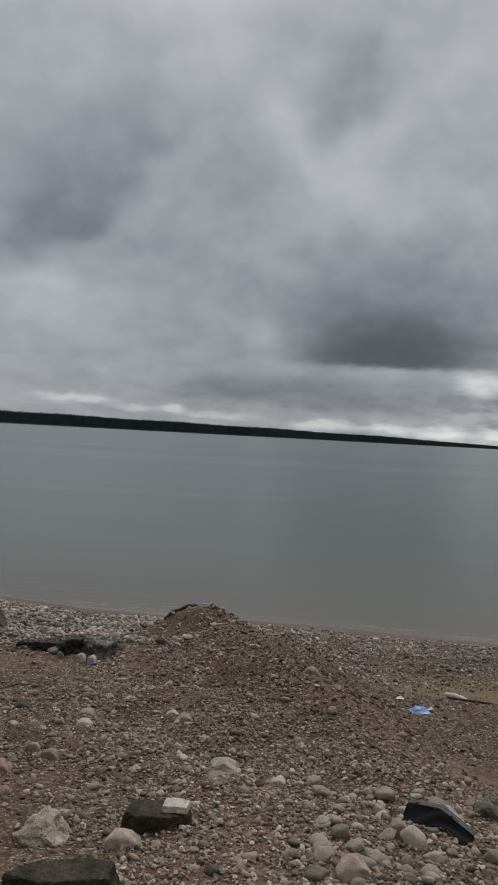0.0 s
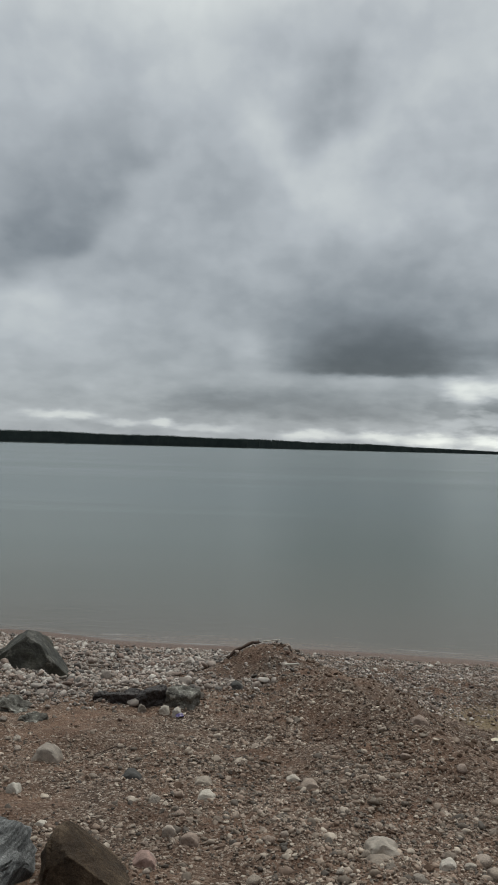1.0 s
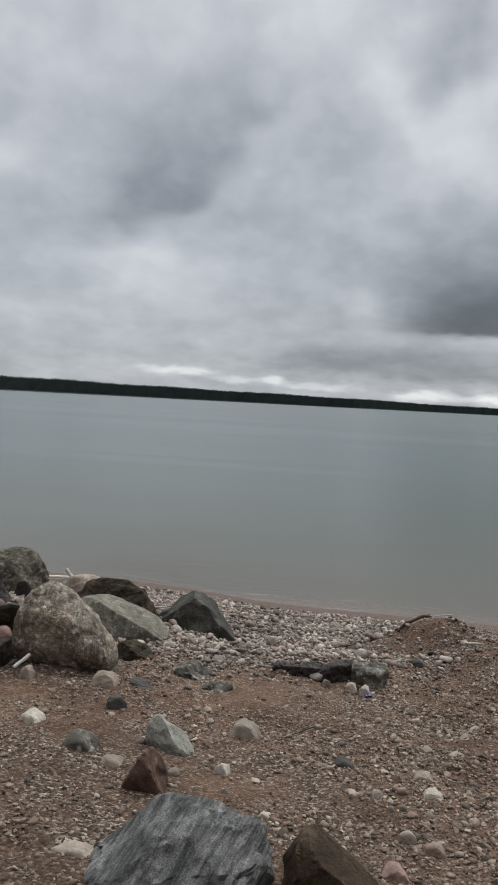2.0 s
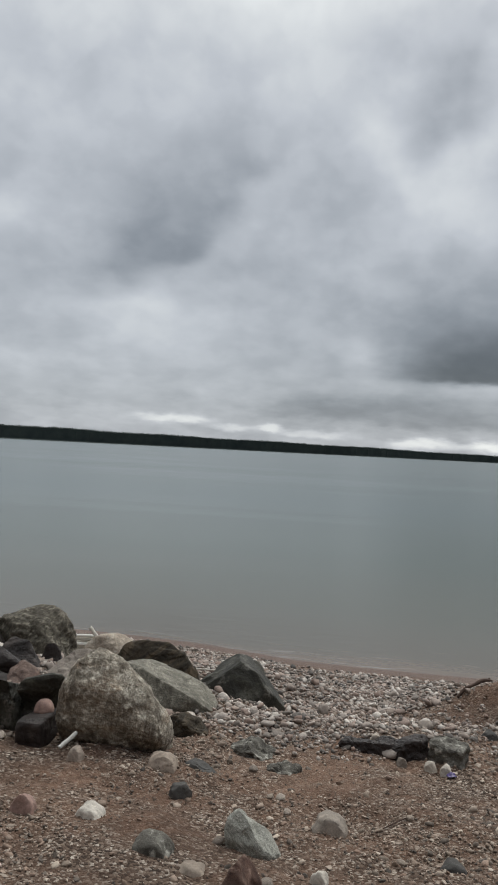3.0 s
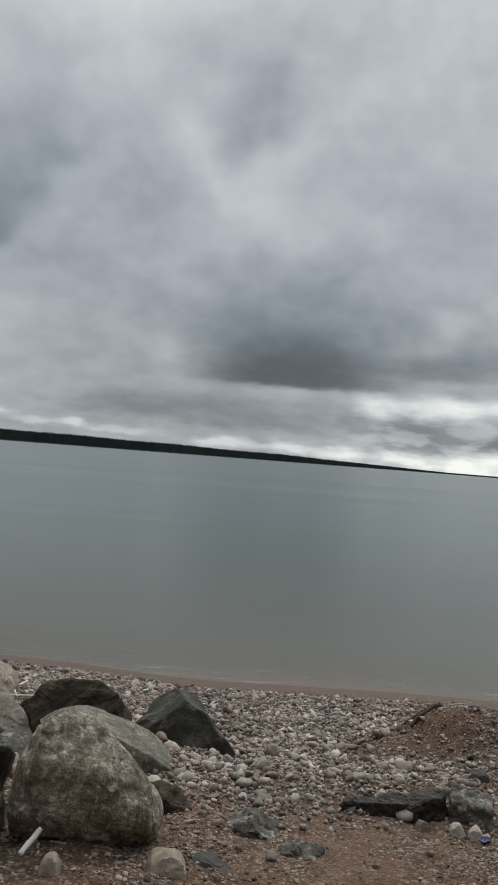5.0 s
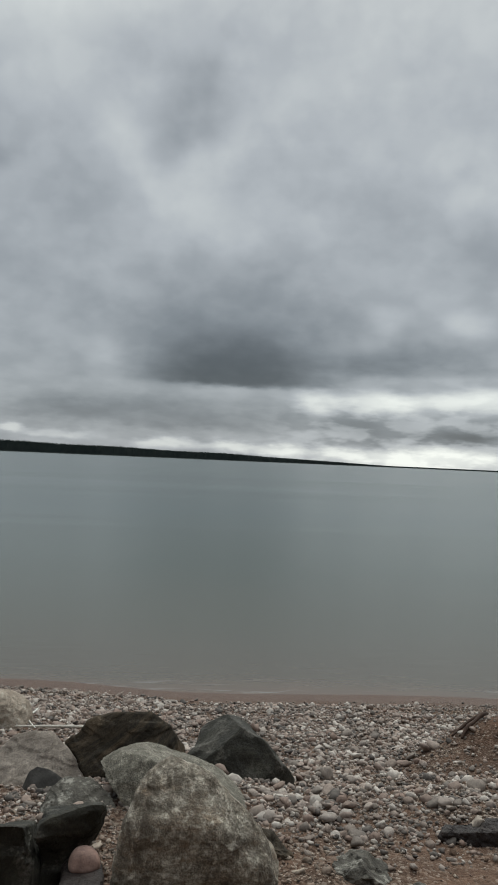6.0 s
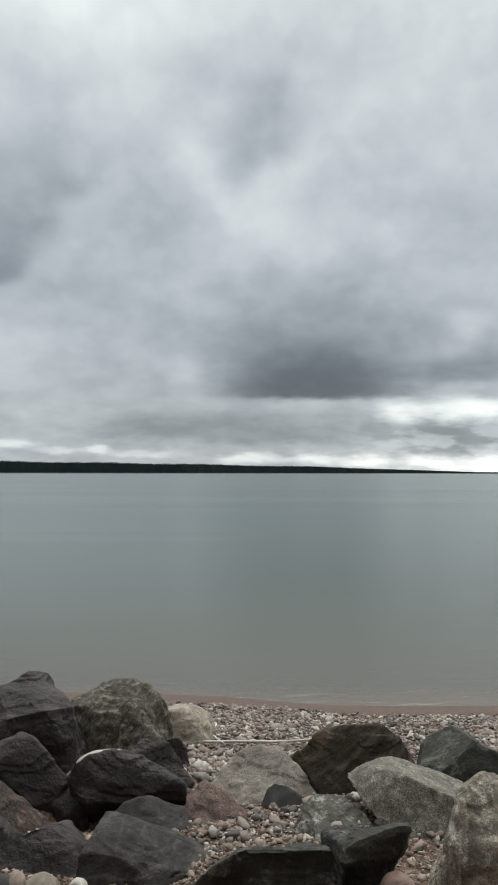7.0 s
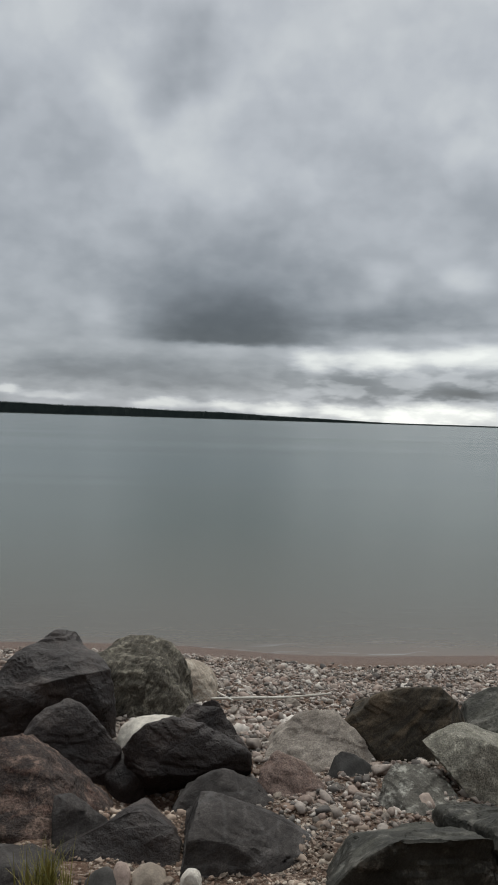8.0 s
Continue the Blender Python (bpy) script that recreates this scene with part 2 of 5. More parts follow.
def surface_z(x, y):
    """The ground with its small unevenness."""
    x, y = np.atleast_1d(np.asarray(x, float)), np.atleast_1d(np.asarray(y, float))
    p = np.stack([x, y, np.zeros_like(x)], 1)
    s = inland(x, y)
    damp = ease(0.3, 1.8, s)
    lumps = 0.030 * fbm(p * 1.6, 3, 5) + 0.016 * fbm(p * 6.5, 3, 9)
    churn = np.exp(-((x - 0.2) / 1.4) ** 2 - ((y - 8.2) / 1.9) ** 2)
    lumps = lumps * (1 + 0.9 * churn) + 0.03 * churn * np.abs(value_noise(p * 3.1, 21))
    return ground_z(x, y) + damp * lumps


# ---------------------------------------------------------------- materials
class Nodes:
    def __init__(self, name):
        self.mat = bpy.data.materials.new(name)
        self.mat.use_nodes = True
        self.nt = self.mat.node_tree
        self.bsdf = self.nt.nodes["Principled BSDF"]

    def put(self, socket, v):
        if isinstance(v, bpy.types.NodeSocket):
            self.nt.links.new(v, socket)
        elif isinstance(v, tuple) and len(v) == 3 and socket.type == "RGBA":
            socket.default_value = (*v, 1)
        else:
            socket.default_value = v

    def math(self, op, a, b=0.0, c=None, clamp=False):
        n = self.nt.nodes.new("ShaderNodeMath")
        n.operation, n.use_clamp = op, clamp
        for i, v in enumerate((a, b, c)):
            if v is not None:
                self.put(n.inputs[i], v)
        return n.outputs[0]

    def mix(self, fac, a, b, blend="MIX"):
        n = self.nt.nodes.new("ShaderNodeMix")
        n.data_type, n.blend_type = "RGBA", blend
        self.put(n.inputs[0], fac), self.put(n.inputs[6], a), self.put(n.inputs[7], b)
        return n.outputs[2]

    def noise(self, vec, scale, detail=4.0, rough=0.55, dist=0.0):
        n = self.nt.nodes.new("ShaderNodeTexNoise")
        self.nt.links.new(vec, n.inputs["Vector"])
        for k, v in (("Scale", scale), ("Detail", detail), ("Roughness", rough), ("Distortion", dist)):
            n.inputs[k].default_value = v
        return n.outputs["Fac"]

    def cells(self, vec, scale, out="Distance", feature="F1"):
        n = self.nt.nodes.new("ShaderNodeTexVoronoi")
        n.feature = feature
        self.nt.links.new(vec, n.inputs["Vector"])
        n.inputs["Scale"].default_value = scale
        return n.outputs[out]

    def ramp(self, fac, *stops):
        n = self.nt.nodes.new("ShaderNodeValToRGB")
        self.nt.links.new(fac, n.inputs[0])
        e = n.color_ramp.elements
        while len(e) < len(stops):
            e.new(0.5)
        for el, (p, c) in zip(e, stops):
            el.position, el.color = p, ((*c, 1) if isinstance(c, tuple) else (c, c, c, 1))
        return n.outputs[0]

    def coord(self, which="Object"):
        return self.nt.nodes.new("ShaderNodeTexCoord").outputs[which]

    def stretch(self, vec, scale=(1, 1, 1), turn=(0, 0, 0)):
        """Turned first, then scaled along the turned axes."""
        for scaled, turned in (((1, 1, 1), turn), (scale, (0, 0, 0))):
            n = self.nt.nodes.new("ShaderNodeMapping")
            self.nt.links.new(vec, n.inputs[0])
            n.inputs["Scale"].default_value = scaled
            n.inputs["Rotation"].default_value = [radians(a) for a in turned]
            vec = n.outputs[0]
        return vec

    def bump(self, height, strength, distance, before=None):
        n = self.nt.nodes.new("ShaderNodeBump")
        n.inputs["Strength"].default_value, n.inputs["Distance"].default_value = strength, distance
        self.nt.links.new(height, n.inputs["Height"])
        if before is not None:
            self.nt.links.new(before, n.inputs["Normal"])
        return n.outputs[0]

    def done(self, color, rough, normal=None, spec=0.3):
        self.put(self.bsdf.inputs["Base Color"], color)
        self.put(self.bsdf.inputs["Roughness"], rough)
        self.bsdf.inputs["Specular IOR Level"].default_value = spec
        if normal is not None:
            self.nt.links.new(normal, self.bsdf.inputs["Normal"])
        return self.mat


def rock_material(name, dark, mid, light, scale=6.0, strata=0.0, turn=(0, 0, 0), crust=None, crust_at=0.6, speck=0.25, rough=0.85, relief=0.016, veins=None, gloss=0.35, runs=0.0, tint=None):
    n = Nodes(name)
    co = n.coord()
    layer = n.stretch(co, (1, 1, 1 + 5 * strata), turn)
    big = n.noise(layer, scale, 6.0, 0.6, 0.6)
    col = n.ramp(big, (0.30, dark), (0.52, mid), (0.74, light))
    if strata:
        bands = n.noise(n.stretch(co, (0.6, 0.6, 9.0), turn), scale * 1.3, 4.0, 0.6, 0.5)
        col = n.mix(n.math("MULTIPLY", n.ramp(bands, (0.42, 0.0), (0.62, 1.0)), 0.55 * strata), col, light)
    if tint:
        # iron-stained patches, drawn out along the grain of the rock
        col = n.mix(n.ramp(n.noise(n.stretch(co, (1, 1, 3.0)), 3.4, 5.0, 0.65, 0.5), (0.52, 0.0), (0.66, 0.6)), col, tint)
    grain = n.noise(co, 140.0, 3.0, 0.7)
    col = n.mix(speck, col, n.ramp(grain, (0.35, 0.10), (0.5, 0.5), (0.65, 1.0)), "OVERLAY")
    # blotches a few centimetres across and dark pores
    blotch = n.noise(co, 30.0, 5.0, 0.7, 0.3)
    col = n.mix(0.38, col, n.ramp(blotch, (0.32, 0.18), (0.5, 0.48), (0.68, 0.82)), "OVERLAY")
    pores = n.ramp(n.cells(co, 85.0), (0.10, 0.55), (0.26, 1.0))
    col = n.mix(0.4, col, pores, "MULTIPLY")
    if crust:
        patch = n.noise(co, scale * 1.8, 8.0, 0.68, 0.3)
        spots = n.noise(co, 45.0, 4.0, 0.7)
        mask = n.math("MULTIPLY", n.ramp(patch, (crust_at - 0.06, 0.0), (crust_at + 0.05, 1.0)), n.ramp(spots, (0.42, 0.15), (0.56, 1.0)))
        col = n.mix(mask, col, crust)
    if veins:
        v = n.cells(n.stretch(co, (1, 1, 2.2), turn), scale * 0.8, "Distance", "DISTANCE_TO_EDGE")
        line = n.ramp(v, (0.0, 1.0), (0.05, 0.0))
        col = n.mix(n.math("MULTIPLY", line, n.ramp(big, (0.4, 0.0), (0.6, 0.7))), col, veins)
    flutes = n.noise(n.stretch(co, (1, 1, 0.13)), 26.0, 4.0, 0.6, 0.3)
    if runs:
        # dark upright water stains
        stain = n.math("MULTIPLY", n.ramp(flutes, (0.44, 1.0), (0.58, 0.0)), n.ramp(n.noise(co, 3.2, 3.0, 0.5), (0.40, 0.0), (0.56, runs)))
        col = n.mix(stain, col, dark)
    # pale convex edges: wear, and the light ridges catch, painted into the colour
    edge = n.nt.nodes.new("ShaderNodeNewGeometry").outputs["Pointiness"]
    worn = n.math("MULTIPLY", n.ramp(edge, (0.52, 0.0), (0.60, 1.0)), n.ramp(n.noise(co, 20.0, 4.0, 0.6), (0.35, 0.1), (0.6, 0.8)))
    col = n.mix(worn, col, light)
    h = n.math("ADD", n.math("MULTIPLY", n.noise(layer, scale * 3.5, 6.0, 0.65), 0.7), n.math("MULTIPLY", grain, 0.05))
    h = n.math("ADD", h, n.math("MULTIPLY", n.noise(layer, scale * 1.2, 3.0, 0.5, 1.2), 0.6))
    h = n.math("ADD", h, n.math("MULTIPLY", n.noise(co, 42.0, 5.0, 0.65), 0.26))
    h = n.math("ADD", h, n.math("MULTIPLY", flutes, 0.5 * runs))
    normal = n.bump(h, 0.85, relief)
    ro = n.math("ADD", rough - 0.12, n.math("MULTIPLY", n.noise(co, 11.0, 3.0), 0.22))
    return n.done(col, ro, normal, gloss)


def pebble_material(name, tone=1.0, cast=(1, 1, 1), pale=1.0):
    n = Nodes(name)
    geo = n.nt.nodes.new("ShaderNodeNewGeometry")
    rnd = geo.outputs["Random Per Island"]
    t = tone
    col = n.ramp(rnd, (0.0, (0.09 * t, 0.085 * t, 0.08 * t)), (0.14, (0.17 * t, 0.155 * t, 0.14 * t)), (0.32, (0.31 * t, 0.275 * t, 0.24 * t)), (0.48, (0.27 * t, 0.20 * t, 0.165 * t)), (0.62, (0.40 * t, 0.37 * t, 0.335 * t)), (0.76, (0.36 * t, 0.29 * t, 0.245 * t)), (0.88, (0.66 * t * pale, 0.63 * t * pale, 0.58 * t * pale)))
    co = n.coord()
    g = n.noise(co, 60.0, 4.0, 0.65)
    col = n.mix(0.45, col, n.ramp(g, (0.3, 0.25), (0.7, 0.75)), "OVERLAY")
    col = n.mix(1.0, col, cast, "MULTIPLY")
    # damp, darker drifts on the beach
    damp = n.ramp(n.noise(co, 0.9, 4.0, 0.6, 0.4), (0.42, 0.6), (0.58, 1.0))
    col = n.mix(0.6, col, damp, "MULTIPLY")
    return n.done(col, 0.72, n.bump(g, 0.35, 0.004), 0.3)


def stone_material(name, *tones):
    """One stone, its tone picked by chance from a few."""
    n = Nodes(name)
    info = n.nt.nodes.new("ShaderNodeObjectInfo")
    stops = [(i / max(1, len(tones) - 1), c) for i, c in enumerate(tones)]
    col = n.ramp(info.outputs["Random"], *stops) if len(tones) > 1 else tones[0]
    co = n.coord()
    blotch = n.noise(co, 16.0, 5.0, 0.62, 0.4)
    col = n.mix(0.6, col, n.ramp(blotch, (0.3, 0.22), (0.7, 0.78)), "OVERLAY")
    g = n.noise(co, 120.0, 3.0, 0.7)
    col = n.mix(0.3, col, n.ramp(g, (0.3, 0.2), (0.7, 0.8)), "OVERLAY")
    return n.done(col, 0.8, n.bump(n.math("ADD", blotch, n.math("MULTIPLY", g, 0.3)), 0.5, 0.008), 0.3)


def ground_material():
    n = Nodes("beach_soil")
    co = n.coord()
    sep = n.nt.nodes.new("ShaderNodeSeparateXYZ")
    n.nt.links.new(co, sep.inputs[0])
    s = n.math("SUBTRACT", n.math("SUBTRACT", 14.95, n.math("MULTIPLY", sep.outputs[0], 0.13)), sep.outputs[1])
    s = n.math("ADD", s, n.math("MULTIPLY", n.math("SUBTRACT", n.noise(co, 1.3, 3.0), 0.5), 0.5))
    big = n.noise(co, 0.8, 5.0, 0.6, 0.5)
    col = n.ramp(big, (0.34, (0.074, 0.043, 0.029)), (0.50, (0.126, 0.071, 0.046)), (0.66, (0.185, 0.112, 0.076)))
    mid = n.noise(co, 9.0, 5.0, 0.65)
    col = n.mix(0.55, col, n.ramp(mid, (0.32, 0.22), (0.68, 0.78)), "OVERLAY")
    # grit: small grains of many tones
    grit = n.cells(co, 72.0, "Color")
    gs = n.nt.nodes.new("ShaderNodeSeparateColor")
    n.nt.links.new(grit, gs.inputs[0])
    tone = n.ramp(gs.outputs[0], (0.0, (0.020, 0.015, 0.011)), (0.35, (0.076, 0.050, 0.036)), (0.72, (0.170, 0.125, 0.095)), (0.9, (0.30, 0.25, 0.205)), (1.0, (0.50, 0.44, 0.37)))
    col = n.mix(n.ramp(n.noise(co, 2.2, 4.0, 0.6), (0.38, 0.22), (0.62, 0.85)), col, tone)
    # a patch of ochre sand
    patch = n.nt.nodes.new("ShaderNodeVectorMath")
    patch.operation = "DISTANCE"
    n.put(patch.inputs[0], n.stretch(co, (0.62, 0.95, 0))), n.put(patch.inputs[1], (1.78, 9.12, 0.0))
    sandy = n.ramp(n.math("ADD", patch.outputs["Value"], n.math("MULTIPLY", n.math("SUBTRACT", mid, 0.5), 0.8)), (0.55, 0.9), (1.05, 0.0))
    col = n.mix(sandy, col, n.mix(mid, (0.165, 0.120, 0.066), (0.225, 0.170, 0.100)))
    # wet red-brown sand along the water
    wet = n.math("SUBTRACT", 1.0, n.ramp(n.math("MULTIPLY", s, 0.5), (0.30, 0.0), (0.62, 1.0)))
    col = n.mix(n.math("MULTIPLY", wet, 0.9), col, n.mix(mid, (0.100, 0.062, 0.046), (0.145, 0.094, 0.072)))
    h = n.math("ADD", n.math("MULTIPLY", n.cells(co, 72.0), -0.6), n.math("MULTIPLY", n.noise(co, 38.0, 5.0, 0.7), 0.8))
    h = n.math("ADD", h, n.math("MULTIPLY", n.cells(co, 34.0), -0.5))
    normal = n.bump(h, 0.8, 0.02)
    return n.done(col, n.math("SUBTRACT", 0.95, n.math("MULTIPLY", wet, 0.35)), normal, 0.25)


def water_material():
    n = Nodes("lake_water")
    co = n.coord()
    sep = n.nt.nodes.new("ShaderNodeSeparateXYZ")
    n.nt.links.new(co, sep.inputs[0])
    off = n.math("SUBTRACT", n.math("ADD", sep.outputs[1], n.math("MULTIPLY", sep.outputs[0], 0.13)), 14.95)
    off = n.math("ADD", off, n.math("MULTIPLY", n.math("SUBTRACT", n.noise(co, 0.35, 3.0), 0.5), 1.2))
    deep = n.ramp(n.math("MULTIPLY", off, 1 / 100), (0.0, (0.135, 0.102, 0.077)), (0.008, (0.096, 0.084, 0.064)), (0.05, (0.076, 0.079, 0.060)), (0.14, (0.060, 0.077, 0.062)), (0.4, (0.056, 0.082, 0.079)))
    streak = n.noise(n.stretch(co, (0.012, 0.03, 1)), 1.0, 3.0, 0.5, 0.6)
    col = n.mix(0.25, deep, n.ramp(streak, (0.35, 0.38), (0.65, 0.62)), "OVERLAY")
    wave = n.noise(n.stretch(co, (0.8, 2.0, 1)), 2.0, 3.0, 0.5, 0.3)
    swell = n.noise(n.stretch(co, (0.12, 0.5, 1)), 1.0, 2.0, 0.5)
    h = n.math("ADD", n.math("MULTIPLY", wave, 0.55), swell)
    h = n.math("DIVIDE", h, n.math("ADD", 1.0, n.math("MULTIPLY", n.math("MAXIMUM", off, 0.0), 0.18)))
    along = n.nt.nodes.new("ShaderNodeCombineXYZ")
    n.put(along.inputs[0], n.math("MULTIPLY", sep.outputs[0], 0.45)), n.put(along.inputs[1], n.math("MULTIPLY", off, 2.6))
    lap = n.ramp(n.noise(along.outputs[0], 1.0, 3.0, 0.55, 0.3), (0.55, 0.0), (0.68, 1.0))
    lap = n.math("MULTIPLY", lap, n.ramp(n.math("MULTIPLY", off, 0.25), (0.0, 1.0), (1.0, 0.0)))
    froth = n.ramp(n.noise(n.stretch(along.outputs[0], (1.0, 2.0, 1)), 1.3, 4.0, 0.6, 0.4), (0.58, 0.0), (0.66, 1.0))
    froth = n.math("MULTIPLY", froth, n.ramp(n.math("MULTIPLY", off, 0.5), (0.02, 0.75), (0.5, 0.0)))
    col = n.mix(froth, col, (0.30, 0.295, 0.28))
    normal = n.bump(n.math("ADD", h, n.math("MULTIPLY", lap, 0.25)), 0.25, 0.05)
    slick = n.noise(n.stretch(co, (0.010, 0.055, 1)), 1.0, 4.0, 0.55, 0.8)
    rough = n.math("ADD", 0.205, n.math("MULTIPLY", n.ramp(slick, (0.30, 0.0), (0.70, 1.0)), 0.045))
    n.bsdf.inputs["IOR"].default_value = 1.33
    return n.done(col, rough, normal, 0.5)


def plain_material(name, color, rough=0.6, vary=0.3, scale=30.0, spec=0.4):
    n = Nodes(name)
    co = n.coord()
    g = n.noise(co, scale, 5.0, 0.6)
    col = n.mix(vary, color, n.ramp(g, (0.3, 0.2), (0.7, 0.8)), "OVERLAY")
    return n.done(col, rough, n.bump(g, 0.4, 0.004), spec)


def wood_material(name, dark, light):
    n = Nodes(name)
    co = n.coord("Generated")
    g = n.noise(n.stretch(co, (30, 30, 1.5)), 1.0, 5.0, 0.6, 0.4)
    return n.done(n.ramp(g, (0.3, dark), (0.65, light)), 0.8, n.bump(g, 0.5, 0.004), 0.25)


SOIL = ground_material()
WATER = water_material()
PEBBLE = pebble_material("beach_pebbles", 0.96, (1.0, 0.94, 0.905), 0.86)
GRAVEL = pebble_material("brown_gravel", 0.80, (1.0, 0.87, 0.76), 0.9)
STONE = stone_material("loose_stone", (0.19, 0.15, 0.118), (0.30, 0.25, 0.20), (0.23, 0.165, 0.13), (0.38, 0.33, 0.275), (0.15, 0.122, 0.10))
PALE_STONE = stone_material("pale_stone", (0.42, 0.37, 0.31), (0.52, 0.48, 0.42))
DARK_STONE = stone_material("dark_stone", (0.055, 0.052, 0.048), (0.085, 0.078, 0.07))
PINK_STONE = stone_material("pink_stone", (0.31, 0.20, 0.165), (0.27, 0.18, 0.15))
RED_STONE = rock_material("rust_stone", (0.040, 0.022, 0.016), (0.092, 0.050, 0.036), (0.30, 0.205, 0.16), 7.0)
LICHEN = rock_material("lichen_granite", (0.115, 0.095, 0.072), (0.29, 0.252, 0.198), (0.42, 0.375, 0.305), 10.0, 0.0, crust=(0.64, 0.59, 0.49), crust_at=0.54, speck=0.5, relief=0.04, runs=0.85, tint=(0.29, 0.205, 0.135))
OCHRE = rock_material("ochre_lichen_rock", (0.032, 0.028, 0.022), (0.080, 0.070, 0.054), (0.18, 0.16, 0.125), 8.0, 0.5, (15, 55, 0), crust=(0.30, 0.27, 0.21), crust_at=0.57, speck=0.5, relief=0.035, gloss=0.2)
BASALT = rock_material("dark_basalt", (0.012, 0.0085, 0.0075), (0.026, 0.0185, 0.0160), (0.090, 0.070, 0.060), 4.5, 0.0, speck=0.4, rough=0.54, relief=0.038, gloss=0.34)
GREEN_BASALT = rock_material("green_basalt", (0.016, 0.015, 0.0115), (0.033, 0.031, 0.024), (0.09, 0.085, 0.067), 4.0, 0.0, speck=0.35, rough=0.64, relief=0.024, crust=(0.14, 0.13, 0.11), crust_at=0.58, gloss=0.23)
BROWN = rock_material("layered_brown_rock", (0.020, 0.018, 0.014), (0.042, 0.036, 0.028), (0.135, 0.10, 0.066), 3.0, 0.45, (0, 36, 0), speck=0.4, rough=0.85, relief=0.022, gloss=0.13)
SLAB = rock_material("speckled_grey_slab", (0.095, 0.087, 0.068), (0.180, 0.166, 0.133), (0.30, 0.28, 0.228), 14.0, 0.0, speck=0.8, relief=0.012, runs=0.6)
TAN = rock_material("tan_granite", (0.125, 0.102, 0.083), (0.235, 0.200, 0.167), (0.38, 0.335, 0.285), 5.0, 0.3, (0, 20, 0), speck=0.4, relief=0.012)
BUFF = rock_material("buff_boulder", (0.21, 0.165, 0.125), (0.34, 0.285, 0.225), (0.46, 0.405, 0.33), 5.5, 0.2, crust=(0.5, 0.47, 0.4), crust_at=0.6, speck=0.4)
RUST = rock_material("red_granite", (0.020, 0.015, 0.013), (0.048, 0.033, 0.027), (0.135, 0.090, 0.072), 6.0, 0.0, crust=(0.20, 0.135, 0.105), crust_at=0.57, speck=0.8, relief=0.035, tint=(0.12, 0.060, 0.042))
ROSY = rock_material("rust_pink_rock", (0.085, 0.056, 0.045), (0.175, 0.122, 0.10), (0.30, 0.235, 0.20), 6.0, 0.0, speck=0.5, tint=(0.20, 0.105, 0.075))
GREY = rock_material("grey_schist", (0.020, 0.017, 0.0155), (0.040, 0.034, 0.031), (0.13, 0.118, 0.11), 4.0, 0.2, (20, 25, 0), speck=0.35, rough=0.78, veins=(0.085, 0.08, 0.077), gloss=0.2)
BLUE_GREY = rock_material("blue_grey_gneiss", (0.020, 0.020, 0.019), (0.058, 0.058, 0.057), (0.30, 0.30, 0.29), 4.2, 0.6, (20, 68, 0), speck=0.6, rough=0.78, relief=0.022)
MOTTLED = rock_material("mottled_green_rock", (0.042, 0.037, 0.030), (0.095, 0.087, 0.072), (0.21, 0.197, 0.168), 6.0, 0.0, crust=(0.36, 0.345, 0.30), crust_at=0.56, speck=0.4)
DRIFT = wood_material("weathered_driftwood", (0.42, 0.39, 0.34), (0.66, 0.62, 0.55))
OLIVE = rock_material("olive_brown_rock", (0.024, 0.016, 0.010), (0.052, 0.035, 0.022), (0.135, 0.098, 0.066), 5.0, 0.0, speck=0.45, relief=0.03, gloss=0.18)
BLUSH_STONE = stone_material("blush_stone", (0.40, 0.31, 0.26), (0.34, 0.26, 0.22))
GRIT = pebble_material("grit_chips", 0.72, (1.0, 0.85, 0.74), 0.95)
BONE = plain_material("sun_bleached_wood", (0.72, 0.70, 0.64), 0.75, 0.15, 60.0, 0.3)
PALE_GREEN = rock_material("pale_green_schist", (0.16, 0.155, 0.13), (0.26, 0.255, 0.22), (0.42, 0.42, 0.37), 5.0, 0.4, (0, -40, 0), speck=0.4, relief=0.015)
CLOD = plain_material("soil_clod", (0.098, 0.064, 0.045), 0.95, 0.6, 40.0, 0.2)
DARKWOOD = wood_material("dark_wet_wood", (0.035, 0.022, 0.016), (0.085, 0.052, 0.038))


# ---------------------------------------------------------------- setting
def mesh_from(name, verts, tris, mat, smooth=True):
    """A triangle mesh straight from arrays."""
    me = bpy.data.meshes.new(name)
    verts, tris = np.asarray(verts, np.float32), np.asarray(tris, np.int32)
    me.vertices.add(len(verts)), me.loops.add(tris.size), me.polygons.add(len(tris))
    me.vertices.foreach_set("co", verts.ravel())
    me.loops.foreach_set("vertex_index", tris.ravel())
    me.polygons.foreach_set("loop_start", np.arange(0, tris.size, 3, dtype=np.int32))
    me.polygons.foreach_set("use_smooth", np.full(len(tris), smooth))
    me.update(calc_edges=True)
    me.materials.append(mat)
    return me


def grid_tris(nx, ny):
    i = np.arange(nx - 1)[:, None] * ny + np.arange(ny - 1)[None, :]
    i = i.ravel()
    a = np.stack([i, i + ny, i + ny + 1], 1)
    b = np.stack([i, i + ny + 1, i + 1], 1)
    return np.concatenate([a, b])


def spread(lo, hi, step, outer):
    mid = np.arange(lo, hi + step / 2, step)
    far = step * np.cumsum(1.35 ** np.arange(1, 60))
    far = far[far < outer]
    return np.concatenate([lo - far[::-1], mid, hi + far])


